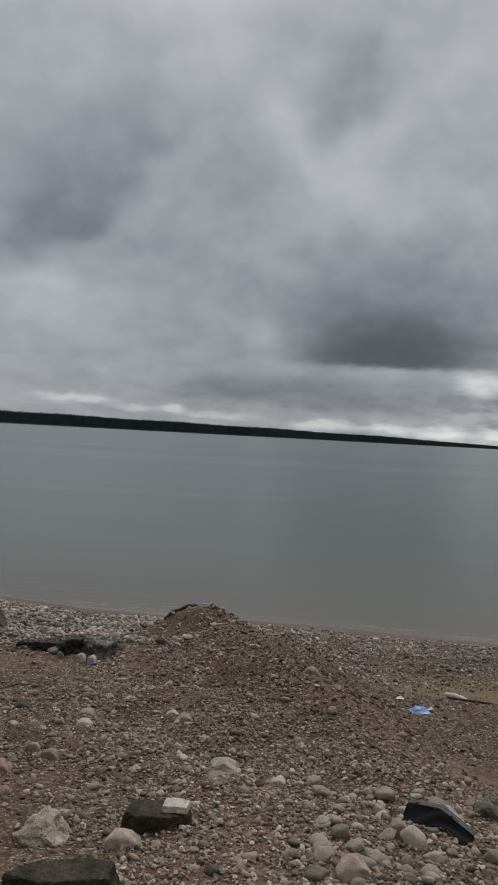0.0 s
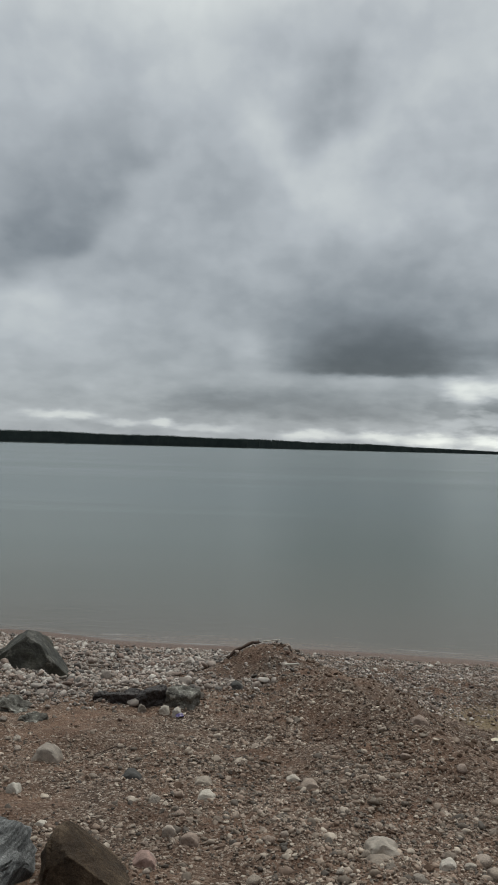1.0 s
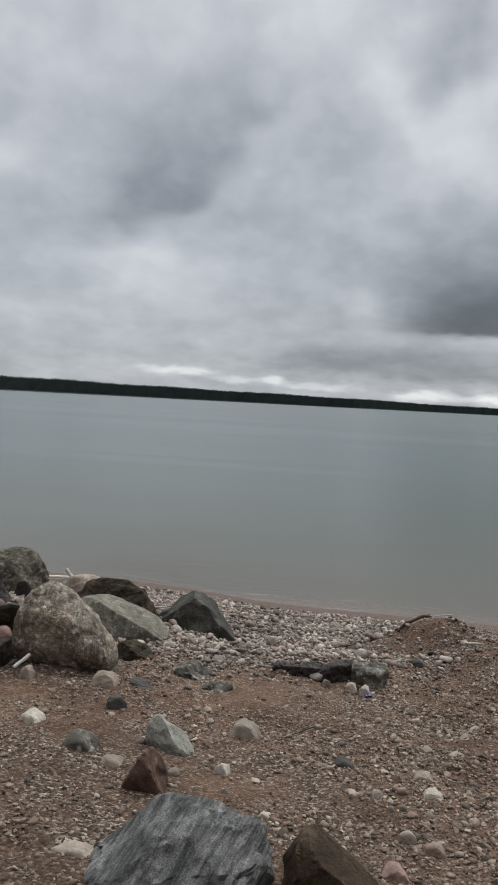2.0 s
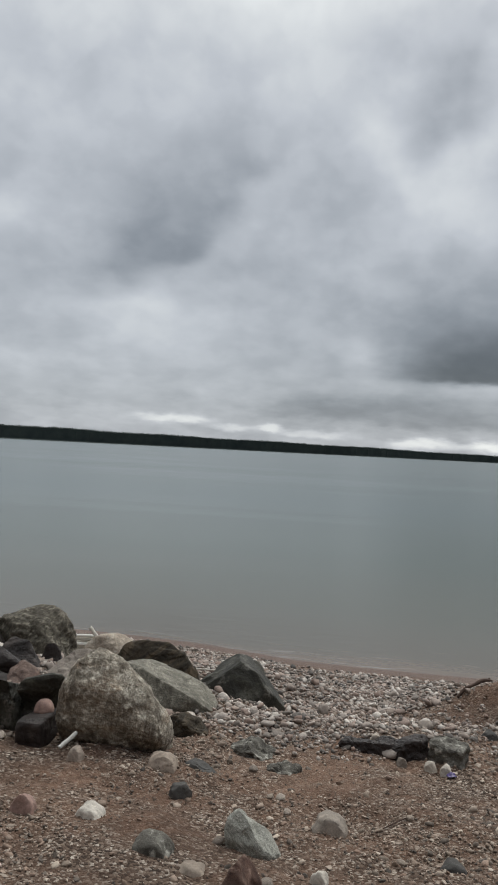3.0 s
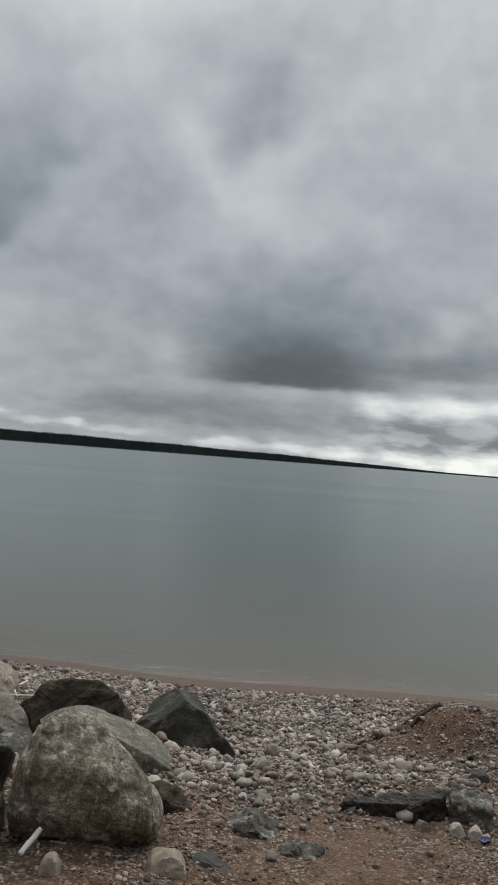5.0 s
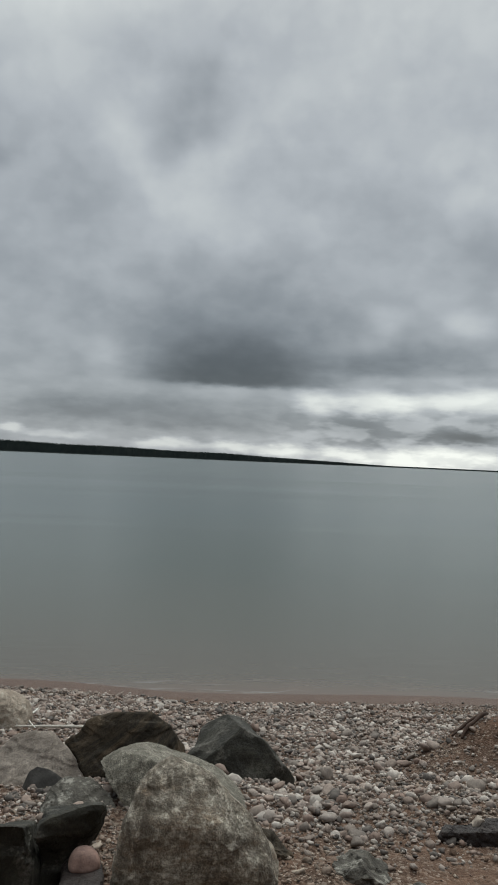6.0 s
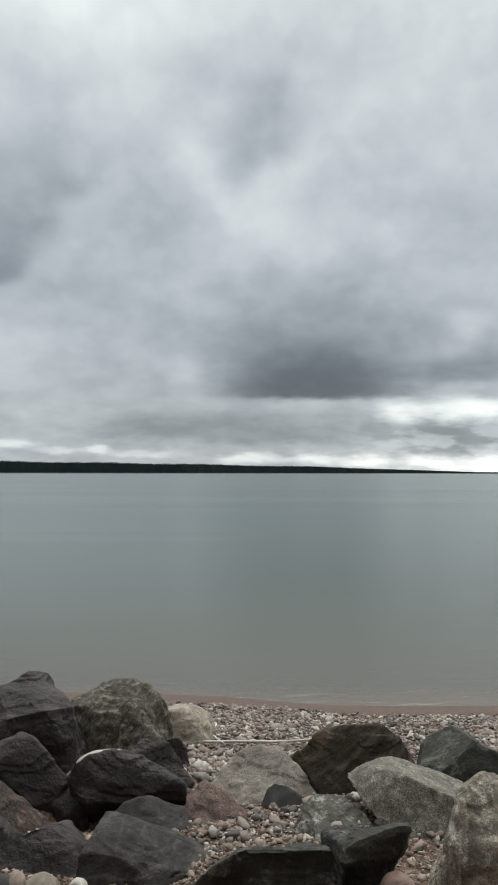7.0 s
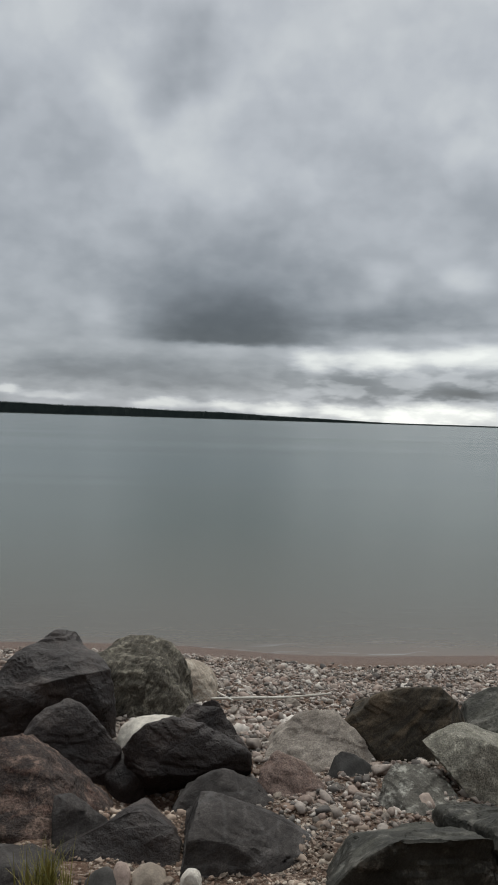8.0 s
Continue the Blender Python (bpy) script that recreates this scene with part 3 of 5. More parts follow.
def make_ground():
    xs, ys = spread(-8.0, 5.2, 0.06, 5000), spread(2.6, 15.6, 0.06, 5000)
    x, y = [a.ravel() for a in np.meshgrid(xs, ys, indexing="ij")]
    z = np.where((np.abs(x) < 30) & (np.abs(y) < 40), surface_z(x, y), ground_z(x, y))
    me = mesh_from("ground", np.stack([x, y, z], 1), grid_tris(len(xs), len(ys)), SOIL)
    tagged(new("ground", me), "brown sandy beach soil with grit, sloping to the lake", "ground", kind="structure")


def make_water():
    xs, ys = spread(-12, 10, 1.0, 4900), spread(13.0, 40, 1.0, 4900)
    ys = ys[ys > 12.5]
    x, y = [a.ravel() for a in np.meshgrid(xs, ys, indexing="ij")]
    me = mesh_from("water", np.stack([x, y, 0 * x], 1), grid_tris(len(xs), len(ys)), WATER)
    tagged(new("water", me), "calm grey-green lake water reflecting the overcast sky", "water", kind="structure")


def shore_distance(a):
    return np.interp(a, [-60, -25, 0, 10, 19, 45], [1150, 1250, 1750, 2300, 3300, 3900])


def tree_height(a):
    return np.interp(a, [-60, -24, -13, -5, 3, 9, 14, 18.5, 20, 45], [22, 23, 22.5, 22, 21, 20, 15.5, 9.0, 6.0, 5.0])


def make_far_shore():
    n = Nodes("far_forest")
    co = n.coord()
    g = n.noise(co, 0.05, 5.0, 0.7)
    # forest colour lifted towards blue-grey to stand in for distance haze
    needles = n.done(n.ramp(g, (0.3, (0.026, 0.034, 0.034)), (0.7, (0.050, 0.060, 0.055))), 0.95, None, 0.1)
    az = np.arange(-45, 38, 0.04)
    rng = np.random.default_rng(8)
    verts, tris, base = [], [], 0
    ring = np.linspace(0, 2 * np.pi, 5)[:-1] + 0.4
    for a in az:
        for row in range(2):
            b = radians(a + rng.uniform(-0.03, 0.03))
            d = shore_distance(a) + 10 + 18 * row + rng.uniform(0, 14)
            h = tree_height(a) * (0.96 + 0.03 * math.sin(a * 0.9) + 0.015 * math.sin(a * 5.3 + 1)) * rng.uniform(0.95, 1.03)
            r = d * radians(0.055) * rng.uniform(0.8, 1.5) + 0.5
            x, y = d * math.sin(b), d * math.cos(b)
            for zf, rf in ((0.0, 0.9), (0.65, 1.0)):
                verts += [(x + r * rf * math.cos(t), y + r * rf * math.sin(t), h * zf) for t in ring]
            verts.append((x, y, h))
            for k in range(4):
                p, q = base + k, base + (k + 1) % 4
                tris += [(p, q, q + 4), (p, q + 4, p + 4), (p + 4, q + 4, base + 8)]
            base += 9
    for a in az:
        d, h = shore_distance(a) + 8, tree_height(a) * (0.84 + 0.03 * math.sin(a * 0.9))
        verts += [(d * math.sin(radians(a)), d * math.cos(radians(a)), z) for z in (0.0, h * 0.5, h)]
    for k in range(len(az) - 1):
        for l in (0, 1):
            p = base + 3 * k + l
            tris += [(p, p + 3, p + 4), (p, p + 4, p + 1)]
    me = mesh_from("far_forest", verts, tris, needles, True)
    tagged(new("far_forest", me), "dark conifer forest along the opposite lake shore", "forest", kind="stuff")
    # low land under the trees
    d = shore_distance(az)
    rows = [(0, -0.4), (6, 1.2), (60, 5.0), (400, 6.0), (420, -1.0)]
    v = np.concatenate([np.stack([(d + o) * np.sin(np.radians(az)), (d + o) * np.cos(np.radians(az)), np.full_like(d, h)], 1) for o, h in rows])
    me = mesh_from("far_shore", v, grid_tris(len(rows), len(az)), needles)
    tagged(new("far_shore", me), "low dark land on the opposite side of the lake", "shore", kind="structure")


make_ground()
make_water()
make_far_shore()


# ---------------------------------------------------------------- rocks
def unit_sphere(level):
    bm = bmesh.new()
    bmesh.ops.create_icosphere(bm, subdivisions=level, radius=1.0)
    v = np.array([p.co[:] for p in bm.verts])
    bm.verts.ensure_lookup_table()
    f = np.array([[q.index for q in t.verts] for t in bm.faces])
    bm.free()
    return v / np.linalg.norm(v, axis=1)[:, None], f


SPHERES = {k: unit_sphere(k) for k in (2, 3, 4, 5, 6)}


def rock_mesh(name, w, d, h, outline, seed, mat, level=6, sharp=200, rough=0.03, lean=0.25, front=0.2, chips=7, bite=0.88, notches=4, crease=26, facets=26):
    """A rock of a given width, depth and height, cut by flat faces. outline: the corners of its broad side, from left over the top to
    the right, as parts of width and height."""
    u, f = SPHERES[level]
    rng = np.random.default_rng(seed)
    pts = [((a - 0.5) * 2, (b - 0.4) / 0.6) for a, b in outline]
    cuts = [((0, 0, -1), 1.0), ((0, 1, 0.15), 0.95), ((0, -1, front), 0.95)]
    for (x1, z1), (x2, z2) in zip(pts, pts[1:]):
        nx, nz = -(z2 - z1), x2 - x1
        size = math.hypot(nx, nz)
        if size < 1e-6:
            continue
        nx, nz = nx / size, nz / size
        cuts.append(((nx, rng.uniform(-lean, lean), nz), max(0.15, nx * x1 + nz * z1)))
    cuts += [((-1, 0, 0), -min(q[0] for q in pts)), ((1, 0, 0), max(q[0] for q in pts))]
    def radius(faces, power):
        total = np.zeros(len(u))
        for n, dist in faces:
            n = np.array(n, float)
            n /= np.linalg.norm(n)
            total += np.maximum(0, u @ n / dist) ** power
        return np.minimum(np.maximum(total, 1e-9) ** (-1 / power), 1.7)

    body = u * radius(cuts, sharp)[:, None]
    # smaller flat breaks that shave the corners
    for k in range(chips):
        q = rng.normal(size=3) * (1, 1, 0.8)
        q[2] = abs(q[2]) - 0.2
        if k % 2:
            q[1] = -abs(q[1])
        q /= np.linalg.norm(q)
        cuts.append((tuple(q), float((body @ q).max()) * rng.uniform(bite, 0.985)))
    r = radius(cuts, sharp)
    # further slabs of the same rock, turned a little, that stand proud in patches and leave steps between them
    base = r.copy()
    for k in range(notches):
        axis = rng.normal(size=3)
        axis /= np.linalg.norm(axis)
        turned = Matrix.Rotation(radians(rng.uniform(12, 26)), 3, Vector(axis))
        side = rng.normal(size=3) * (1.0, 1.0, 0.7)
        side[1] = -abs(side[1]) if k % 3 else side[1]
        side /= np.linalg.norm(side)
        block = []
        for q, dist in cuts:
            q = np.array(turned @ Vector(q).normalized())
            block.append((tuple(q), dist * rng.uniform(0.86, 1.0) * (1.0 - 0.22 * max(0.0, -float(q @ side)))))
        block.append((tuple(-side), 0.25))
        other = radius(block, sharp)
        r = np.maximum(r, np.minimum(other, base * 1.09))
    # one or two deep breaks with hard edges
    for k in range(notches // 2):
        e = rng.normal(size=3)
        e[1], e[2] = -abs(e[1]), abs(e[2]) * 0.8
        e /= np.linalg.norm(e)
        q = e + rng.normal(size=3) * 0.3
        q /= np.linalg.norm(q)
        limit = float(((u * r[:, None]) @ q).max()) * rng.uniform(0.74, 0.88)
        facing = u @ q
        lower = np.where(facing > 0.05, np.minimum(r, limit / np.maximum(facing, 0.05)), r)
        start = rng.uniform(0.35, 0.6) + 0.10 * value_noise(u * 2.3, seed + k)
        r = r + (lower - r) * ease(start, start + 0.03, u @ e)
    scale = np.array([w / 2, d / 2, 0.6 * h])
    p = u * r[:, None] * scale
    size = (w * d * h) ** (1 / 3)
    ledge = fbm(p / size * 1.7 + seed * 3.7, 3, seed) * 2.2
    step = np.floor(ledge)
    ledge = step + ease(0.35, 0.65, ledge - step)
    k = ledge * rough * 0.35 * size
    k += fbm(p / size * 3.1 + seed, 3, seed + 40) * rough * 0.40 * size
    # flaked skin: thin plates with hard rims, then pits
    flake = fbm(p / size * (4.2, 4.2, 7.0) + seed * 1.9, 3, seed + 50) * 3.0
    plate = np.floor(flake)
    k += (plate + ease(0.0, 0.18, flake - plate)) * rough * 0.16 * size
    k += fbm(p / size * 15 + seed, 3, seed + 60) * rough * 0.20 * size
    p = p + u * k[:, None]
    if facets:
        # break the surface into small flat faces with stepped edges
        a, b, c = p[f[:, 0]], p[f[:, 1]], p[f[:, 2]]
        flat = np.cross(b - a, c - a)
        normals = np.zeros_like(p)
        for corner in range(3):
            np.add.at(normals, f[:, corner], flat)
        normals /= np.linalg.norm(normals, axis=1)[:, None] + 1e-12
        seeds = rng.integers(0, len(p), facets)
        faces = normals[seeds] + rng.normal(size=(facets, 3)) * 0.10
        faces /= np.linalg.norm(faces, axis=1)[:, None]
        bent = p + fbm(p / size * 5 + seed, 2, seed + 80)[:, None] * 0.05 * size
        far = np.sqrt(((bent[:, None, :] - p[seeds][None]) ** 2).sum(2))
        share = np.exp(-(far - far.min(1)[:, None]) / (0.035 * size))
        share /= share.sum(1)[:, None]
        gaps = np.einsum("ijk,jk->ij", p[:, None, :] - p[seeds][None], faces)
        gap = (share * gaps).sum(1)
        aim = share @ faces
        aim /= np.linalg.norm(aim, axis=1)[:, None] + 1e-9
        same = (normals * aim).sum(1)
        gap = np.clip(gap, -0.05 * size, 0.05 * size) * ease(0.35, 0.75, same)
        p = p - aim * (gap * 0.75)[:, None]
    p[:, 2] += 0.4 * h
    # further blocks broken out of the same rock
    me = mesh_from(name, p, f, mat)
    me.set_sharp_from_angle(angle=radians(crease))
    return me


def rock(name, label, x, y, w, d, h, outline, mat, seed, turn=0, sink=0.05, category="rock", group="", tip=(0, 0), **more):
    ob = new(name, rock_mesh(name, w, d, h, outline, seed, mat, **more))
    ob.matrix_world = pose(x, y, float(ground_z(x, y)) - sink, tip[0], tip[1], turn)
    return tagged(ob, label, category, group)


def slab(name, label, x, y, plan, h, mat, seed, sink=0.02, category="rock", tip=(0, 0), group="", tops=None, worn=0.07, turn=0):
    """A flat stone with broken straight sides: plan, the corners seen from above."""
    bm = bmesh.new()
    rng = np.random.default_rng(seed)
    low = [bm.verts.new((a * 1.04, b * 1.04, 0)) for a, b in plan]
    high = [bm.verts.new((a * rng.uniform(0.9, 1.02), b * rng.uniform(0.9, 1.02), h * rng.uniform(0.92, 1.04) * (tops[i] if tops else 1))) for i, (a, b) in enumerate(plan)]
    bm.faces.new(low[::-1]), bm.faces.new(high)
    for i in range(len(plan)):
        j = (i + 1) % len(plan)
        bm.faces.new((low[i], low[j], high[j], high[i]))
    bmesh.ops.bevel(bm, geom=bm.edges[:], offset=0.1 * h, segments=2, affect="EDGES", profile=0.6)
    bmesh.ops.triangulate(bm, faces=bm.faces[:])
    for _ in range(6):
        long = [e for e in bm.edges if e.calc_length() > 0.04 * h + 0.008]
        if not long:
            break
        bmesh.ops.subdivide_edges(bm, edges=long, cuts=1, use_grid_fill=True)
        bmesh.ops.triangulate(bm, faces=bm.faces[:])
    bm.normal_update()
    p = np.array([v.co[:] for v in bm.verts])
    k = fbm(p * 1.4 / h + seed, 3, seed) * worn * h + fbm(p * 6 / h + seed, 3, seed + 3) * 0.4 * worn * h
    for v, amount in zip(bm.verts, k):
        v.co += v.normal * float(amount)
    me = bpy.data.meshes.new(name)
    bm.to_mesh(me)
    bm.free()
    me.polygons.foreach_set("use_smooth", np.full(len(me.polygons), True))
    me.set_sharp_from_angle(angle=radians(30))
    me.materials.append(mat)
    ob = new(name, me)
    ob.matrix_world = pose(x, y, float(surface_z(x, y)[0]) - sink, tip[0], tip[1], turn)
    return tagged(ob, label, category, group)


def hull_rock(name, label, corners, mat, seed, category="rock", bevel=0.02, worn=0.012, flake=0.006, fine=0.022, crease=30):
    """An angular broken rock: the corners of its main faces, softened, flaked and pitted. It stands on its lowest corner."""
    c = np.array(corners, float)
    foot = np.array([c[:, 0].mean(), c[:, 1].mean(), c[:, 2].min()])
    bm = bmesh.new()
    for p in c - foot:
        bm.verts.new(p)
    found = bmesh.ops.convex_hull(bm, input=bm.verts[:])
    bmesh.ops.delete(bm, geom=list(set(found["geom_interior"] + found["geom_unused"])), context="VERTS")
    bmesh.ops.dissolve_limit(bm, angle_limit=radians(4), verts=bm.verts[:], edges=bm.edges[:])
    bmesh.ops.bevel(bm, geom=bm.edges[:], offset=bevel, segments=2, affect="EDGES", profile=0.55, clamp_overlap=True)
    bmesh.ops.triangulate(bm, faces=bm.faces[:])
    for _ in range(7):
        long = [e for e in bm.edges if e.calc_length() > fine]
        if not long:
            break
        bmesh.ops.subdivide_edges(bm, edges=long, cuts=1, use_grid_fill=True)
        bmesh.ops.triangulate(bm, faces=bm.faces[:])
    bm.normal_update()
    p = np.array([v.co[:] for v in bm.verts])
    k = 0.8 * worn * fbm(p * 4.5 + seed * 1.7, 2, seed)
    steps = fbm(p * (4.5, 4.5, 8.0) + seed, 2, seed + 7) * 1.8
    plate = np.floor(steps)
    k += 1.15 * flake * (plate + ease(0.0, 0.25, steps - plate))
    k += 0.14 * worn * fbm(p * 34.0 + seed, 3, seed + 3)
    for v, amount in zip(bm.verts, k):
        v.co += v.normal * float(amount)
    me = bpy.data.meshes.new(name)
    bm.to_mesh(me)
    bm.free()
    me.polygons.foreach_set("use_smooth", np.full(len(me.polygons), True))
    me.set_sharp_from_angle(angle=radians(crease))
    me.materials.append(mat)
    ob = new(name, me)
    ob.matrix_world = pose(*foot)
    return tagged(ob, label, category, PILE)


DOME = [(0, 0.25), (0.12, 0.75), (0.4, 1), (0.65, 0.96), (0.9, 0.65), (1, 0.2)]
BLOCK = [(0, 0.15), (0.08, 0.8), (0.3, 1), (0.75, 0.9), (0.95, 0.55), (1, 0.1)]
PEAK = [(0, 0.1), (0.15, 0.55), (0.45, 1), (0.6, 0.9), (0.9, 0.35), (1, 0.05)]
PILE = "boulders heaped on the beach"

hull_rock("boulder", "large lichen-crusted grey-brown boulder standing on sandy soil",
          [(-3.77, 6.92, 1.36), (-3.14, 6.90, 1.36), (-3.06, 7.08, 1.36), (-3.74, 7.15, 1.36), (-3.79, 6.76, 1.60), (-3.10, 6.74, 1.55), (-3.07, 6.95, 1.62),
           (-3.755, 6.77, 1.84), (-3.68, 6.86, 1.965), (-3.555, 6.93, 2.025), (-3.48, 6.94, 2.01), (-3.36, 6.91, 1.95), (-3.23, 6.86, 1.83), (-3.13, 6.83, 1.70),
           (-3.34, 6.73, 1.78), (-3.56, 6.72, 1.84), (-3.60, 7.14, 1.86), (-3.25, 7.12, 1.70)], LICHEN, 3, "boulder", 0.055, 0.026, 0.006, 0.016, 55)
hull_rock("boulder", "black broad boulder with a steep front face",
          [(-4.49, 6.89, 1.79), (-4.32, 6.86, 1.80), (-4.14, 6.87, 1.785), (-4.625, 6.92, 1.69), (-4.70, 6.95, 1.58), (-4.65, 6.97, 1.38), (-4.10, 6.93, 1.38),
           (-4.10, 6.90, 1.60), (-4.48, 7.42, 1.54), (-4.12, 7.50, 1.53), (-4.62, 7.30, 1.40), (-4.08, 7.60, 1.36)], GREEN_BASALT, 35, "boulder", 0.016, 0.014, 0.008, 0.02)
hull_rock("rock", "dark rock with a grey mottled top drawn out to a point",
          [(-4.09, 6.93, 1.765), (-3.93, 6.97, 1.80), (-3.815, 7.00, 1.81), (-3.80, 7.05, 1.76), (-4.09, 6.97, 1.40), (-3.98, 7.02, 1.42), (-3.97, 7.52, 1.575), (-3.84, 7.32, 1.66),
           (-4.07, 7.55, 1.56), (-4.06, 7.50, 1.36), (-3.90, 7.42, 1.38)], GREEN_BASALT, 37, "rock", 0.014, 0.014, 0.008, 0.02)
hull_rock("rock", "dark square block beside the lichen boulder",
          [(-4.00, 6.66, 1.40), (-3.815, 6.64, 1.40), (-3.82, 7.00, 1.40), (-3.99, 7.02, 1.40), (-3.985, 6.67, 1.585), (-3.825, 6.65, 1.60), (-3.83, 6.98, 1.60), (-3.98, 7.00, 1.59)], BASALT, 49, "rock", 0.014, 0.010, 0.006, 0.02)
hull_rock("rock", "broad dark basalt rock perched over a gap",
          [(-5.28, 8.44, 1.587), (-5.2, 8.46, 1.625), (-5.09, 8.48, 1.637), (-4.92, 8.5, 1.597), (-4.82, 8.46, 1.553), (-4.74, 8.4, 1.496), (-4.68, 8.42, 1.471),
           (-4.67, 8.42, 1.383), (-4.92, 8.36, 1.428), (-5.04, 8.36, 1.4), (-5.2, 8.38, 1.405), (-5.31, 8.45, 1.471), (-5.33, 8.48, 1.502), (-5.2, 8.66, 1.12),
           (-4.65, 8.7, 1.12), (-4.7, 8.85, 1.3), (-5.2, 8.86, 1.3)], BASALT, 21, "rock", 0.007, 0.013, 0.008, 0.022)
hull_rock("rock", "low broken lobe of dark basalt below the perched rock",
          [(-5.4, 8.58, 1.384), (-5.32, 8.6, 1.422), (-5.25, 8.5, 1.405), (-5.23, 8.46, 1.383), (-5.32, 8.44, 1.317), (-5.39, 8.5, 1.354), (-5.38, 8.5, 1.1),
           (-5.2, 8.5, 1.1), (-5.25, 8.8, 1.1)], BASALT, 24, "rock", 0.005, 0.010, 0.006, 0.02)
hull_rock("rock", "dark flat-topped rock behind the perched basalt",
          [(-5.00, 8.84, 1.52), (-4.93, 8.90, 1.57), (-4.76, 8.87, 1.56), (-4.69, 8.82, 1.47), (-4.63, 8.76, 1.36), (-4.60, 8.80, 1.24), (-5.00, 8.75, 1.24), (-4.75, 8.64, 1.28), (-4.70, 9.10, 1.22), (-4.95, 9.10, 1.26)], BASALT, 23, "rock", 0.008, 0.011, 0.008, 0.020)
hull_rock("rock", "small dark pointed rock between larger ones",
          [(-4.87, 9.35, 1.18), (-4.60, 9.34, 1.18), (-4.72, 9.40, 1.43), (-4.80, 9.38, 1.41), (-4.65, 9.56, 1.18), (-4.85, 9.60, 1.18), (-4.65, 9.41, 1.35)], BASALT, 26, "rock", 0.012, 0.014, 0.006, 0.022)
hull_rock("rock", "low dark rock under the perched basalt",
          [(-5.12, 8.00, 1.38), (-4.98, 8.06, 1.51), (-4.86, 8.12, 1.52), (-4.72, 8.10, 1.45), (-4.62, 7.98, 1.36), (-4.90, 7.84, 1.38), (-5.05, 8.30, 1.36), (-4.65, 8.30, 1.36), (-4.75, 7.86, 1.36)], GREY, 43, "rock", 0.008, 0.011, 0.008, 0.020)
hull_rock("rock", "small rust-pink rock beside the pebbles",
          [(-4.72, 8.16, 1.36), (-4.68, 8.22, 1.48), (-4.58, 8.26, 1.54), (-4.46, 8.22, 1.50), (-4.36, 8.14, 1.40), (-4.34, 8.20, 1.34), (-4.60, 8.06, 1.38), (-4.42, 8.04, 1.36), (-4.55, 8.42, 1.34)], ROSY, 41, "rock", 0.008, 0.011, 0.008, 0.020)
hull_rock("rock", "mottled grey-green rock half buried in pebbles",
          [(-4.16, 7.98, 1.30), (-4.11, 8.08, 1.45), (-4.02, 8.15, 1.50), (-3.87, 8.15, 1.49), (-3.75, 8.06, 1.42), (-3.70, 7.98, 1.30), (-3.98, 7.84, 1.34), (-3.82, 7.86, 1.32), (-3.93, 8.33, 1.32), (-4.03, 7.88, 1.38)], MOTTLED, 39, "rock", 0.008, 0.011, 0.008, 0.020)
hull_rock("stone", "small dark angular stone against the tan rock",
          [(-4.27, 8.45, 1.30), (-4.23, 8.47, 1.42), (-4.18, 8.49, 1.445), (-4.10, 8.48, 1.42), (-3.98, 8.45, 1.34), (-4.00, 8.42, 1.28), (-4.18, 8.38, 1.29), (-4.10, 8.56, 1.28)], DARK_STONE, 45, "stone", 0.010, 0.008, 0.004, 0.022)
rock("stone", "smooth oval pinkish stone resting on a dark block", -3.90, 6.90, 0.15, 0.12, 0.082, [(0, 0.45), (0.14, 0.85), (0.38, 1), (0.64, 1), (0.88, 0.8), (1, 0.4)], PINK_STONE, 47, category="stone", group=PILE, sharp=4, rough=0.015, level=5, sink=-0.15, chips=3, bite=0.95, notches=0, crease=80, facets=0)
hull_rock("boulder", "dark brown layered boulder with a slanting top",
          [(-4.02, 8.90, 1.44), (-3.88, 8.85, 1.575), (-3.72, 8.80, 1.65), (-3.50, 8.82, 1.64), (-3.36, 8.88, 1.53), (-3.26, 8.95, 1.38), (-3.24, 9.00, 1.10), (-3.80, 8.62, 1.24), (-3.40, 8.60, 1.20),
           (-3.88, 8.74, 1.28), (-3.97, 8.92, 1.34), (-3.85, 9.30, 1.42), (-3.45, 9.35, 1.44), (-3.30, 9.40, 1.10), (-3.90, 9.40, 1.10)], BROWN, 7, "boulder", 0.008, 0.011, 0.010, 0.020)
hull_rock("rock", "pale grey-tan granite rock with flat sloping faces",
          [(-4.55, 8.72, 1.31), (-4.46, 8.78, 1.42), (-4.33, 8.84, 1.505), (-4.12, 8.86, 1.52), (-4.03, 8.80, 1.44), (-3.89, 8.70, 1.27), (-3.91, 8.76, 1.14), (-4.35, 8.52, 1.28), (-4.08, 8.50, 1.25),
           (-4.50, 8.62, 1.20), (-4.40, 9.10, 1.32), (-4.02, 9.08, 1.28), (-4.50, 9.10, 1.12), (-3.95, 9.05, 1.12)], TAN, 11, "rock", 0.008, 0.011, 0.008, 0.020)
rock("slab_rock", "pale speckled grey slab leaning among dark rocks", -3.42, 8.25, 0.92, 0.5, 0.475,
     [(0.46, 0.0), (0, 0.97), (0.35, 0.94), (0.85, 0.54), (1, 0.30), (0.97, 0.16), (0.8, 0)], SLAB, 5, sink=0.155, group=PILE, rough=0.02, lean=0.05, front=0.5, chips=0, notches=0, facets=0)
rock("boulder", "dark green-grey wedge-shaped boulder on pebbles", -2.85, 9.13, 0.76, 0.6, 0.50,
     [(0, 0.15), (0.1, 0.62), (0.44, 1), (0.62, 0.86), (1, 0.17), (0.98, 0)], GREEN_BASALT, 9, category="boulder", sink=0.12, group=PILE, front=0.5, rough=0.016, chips=5, bite=0.93, notches=1, facets=0)
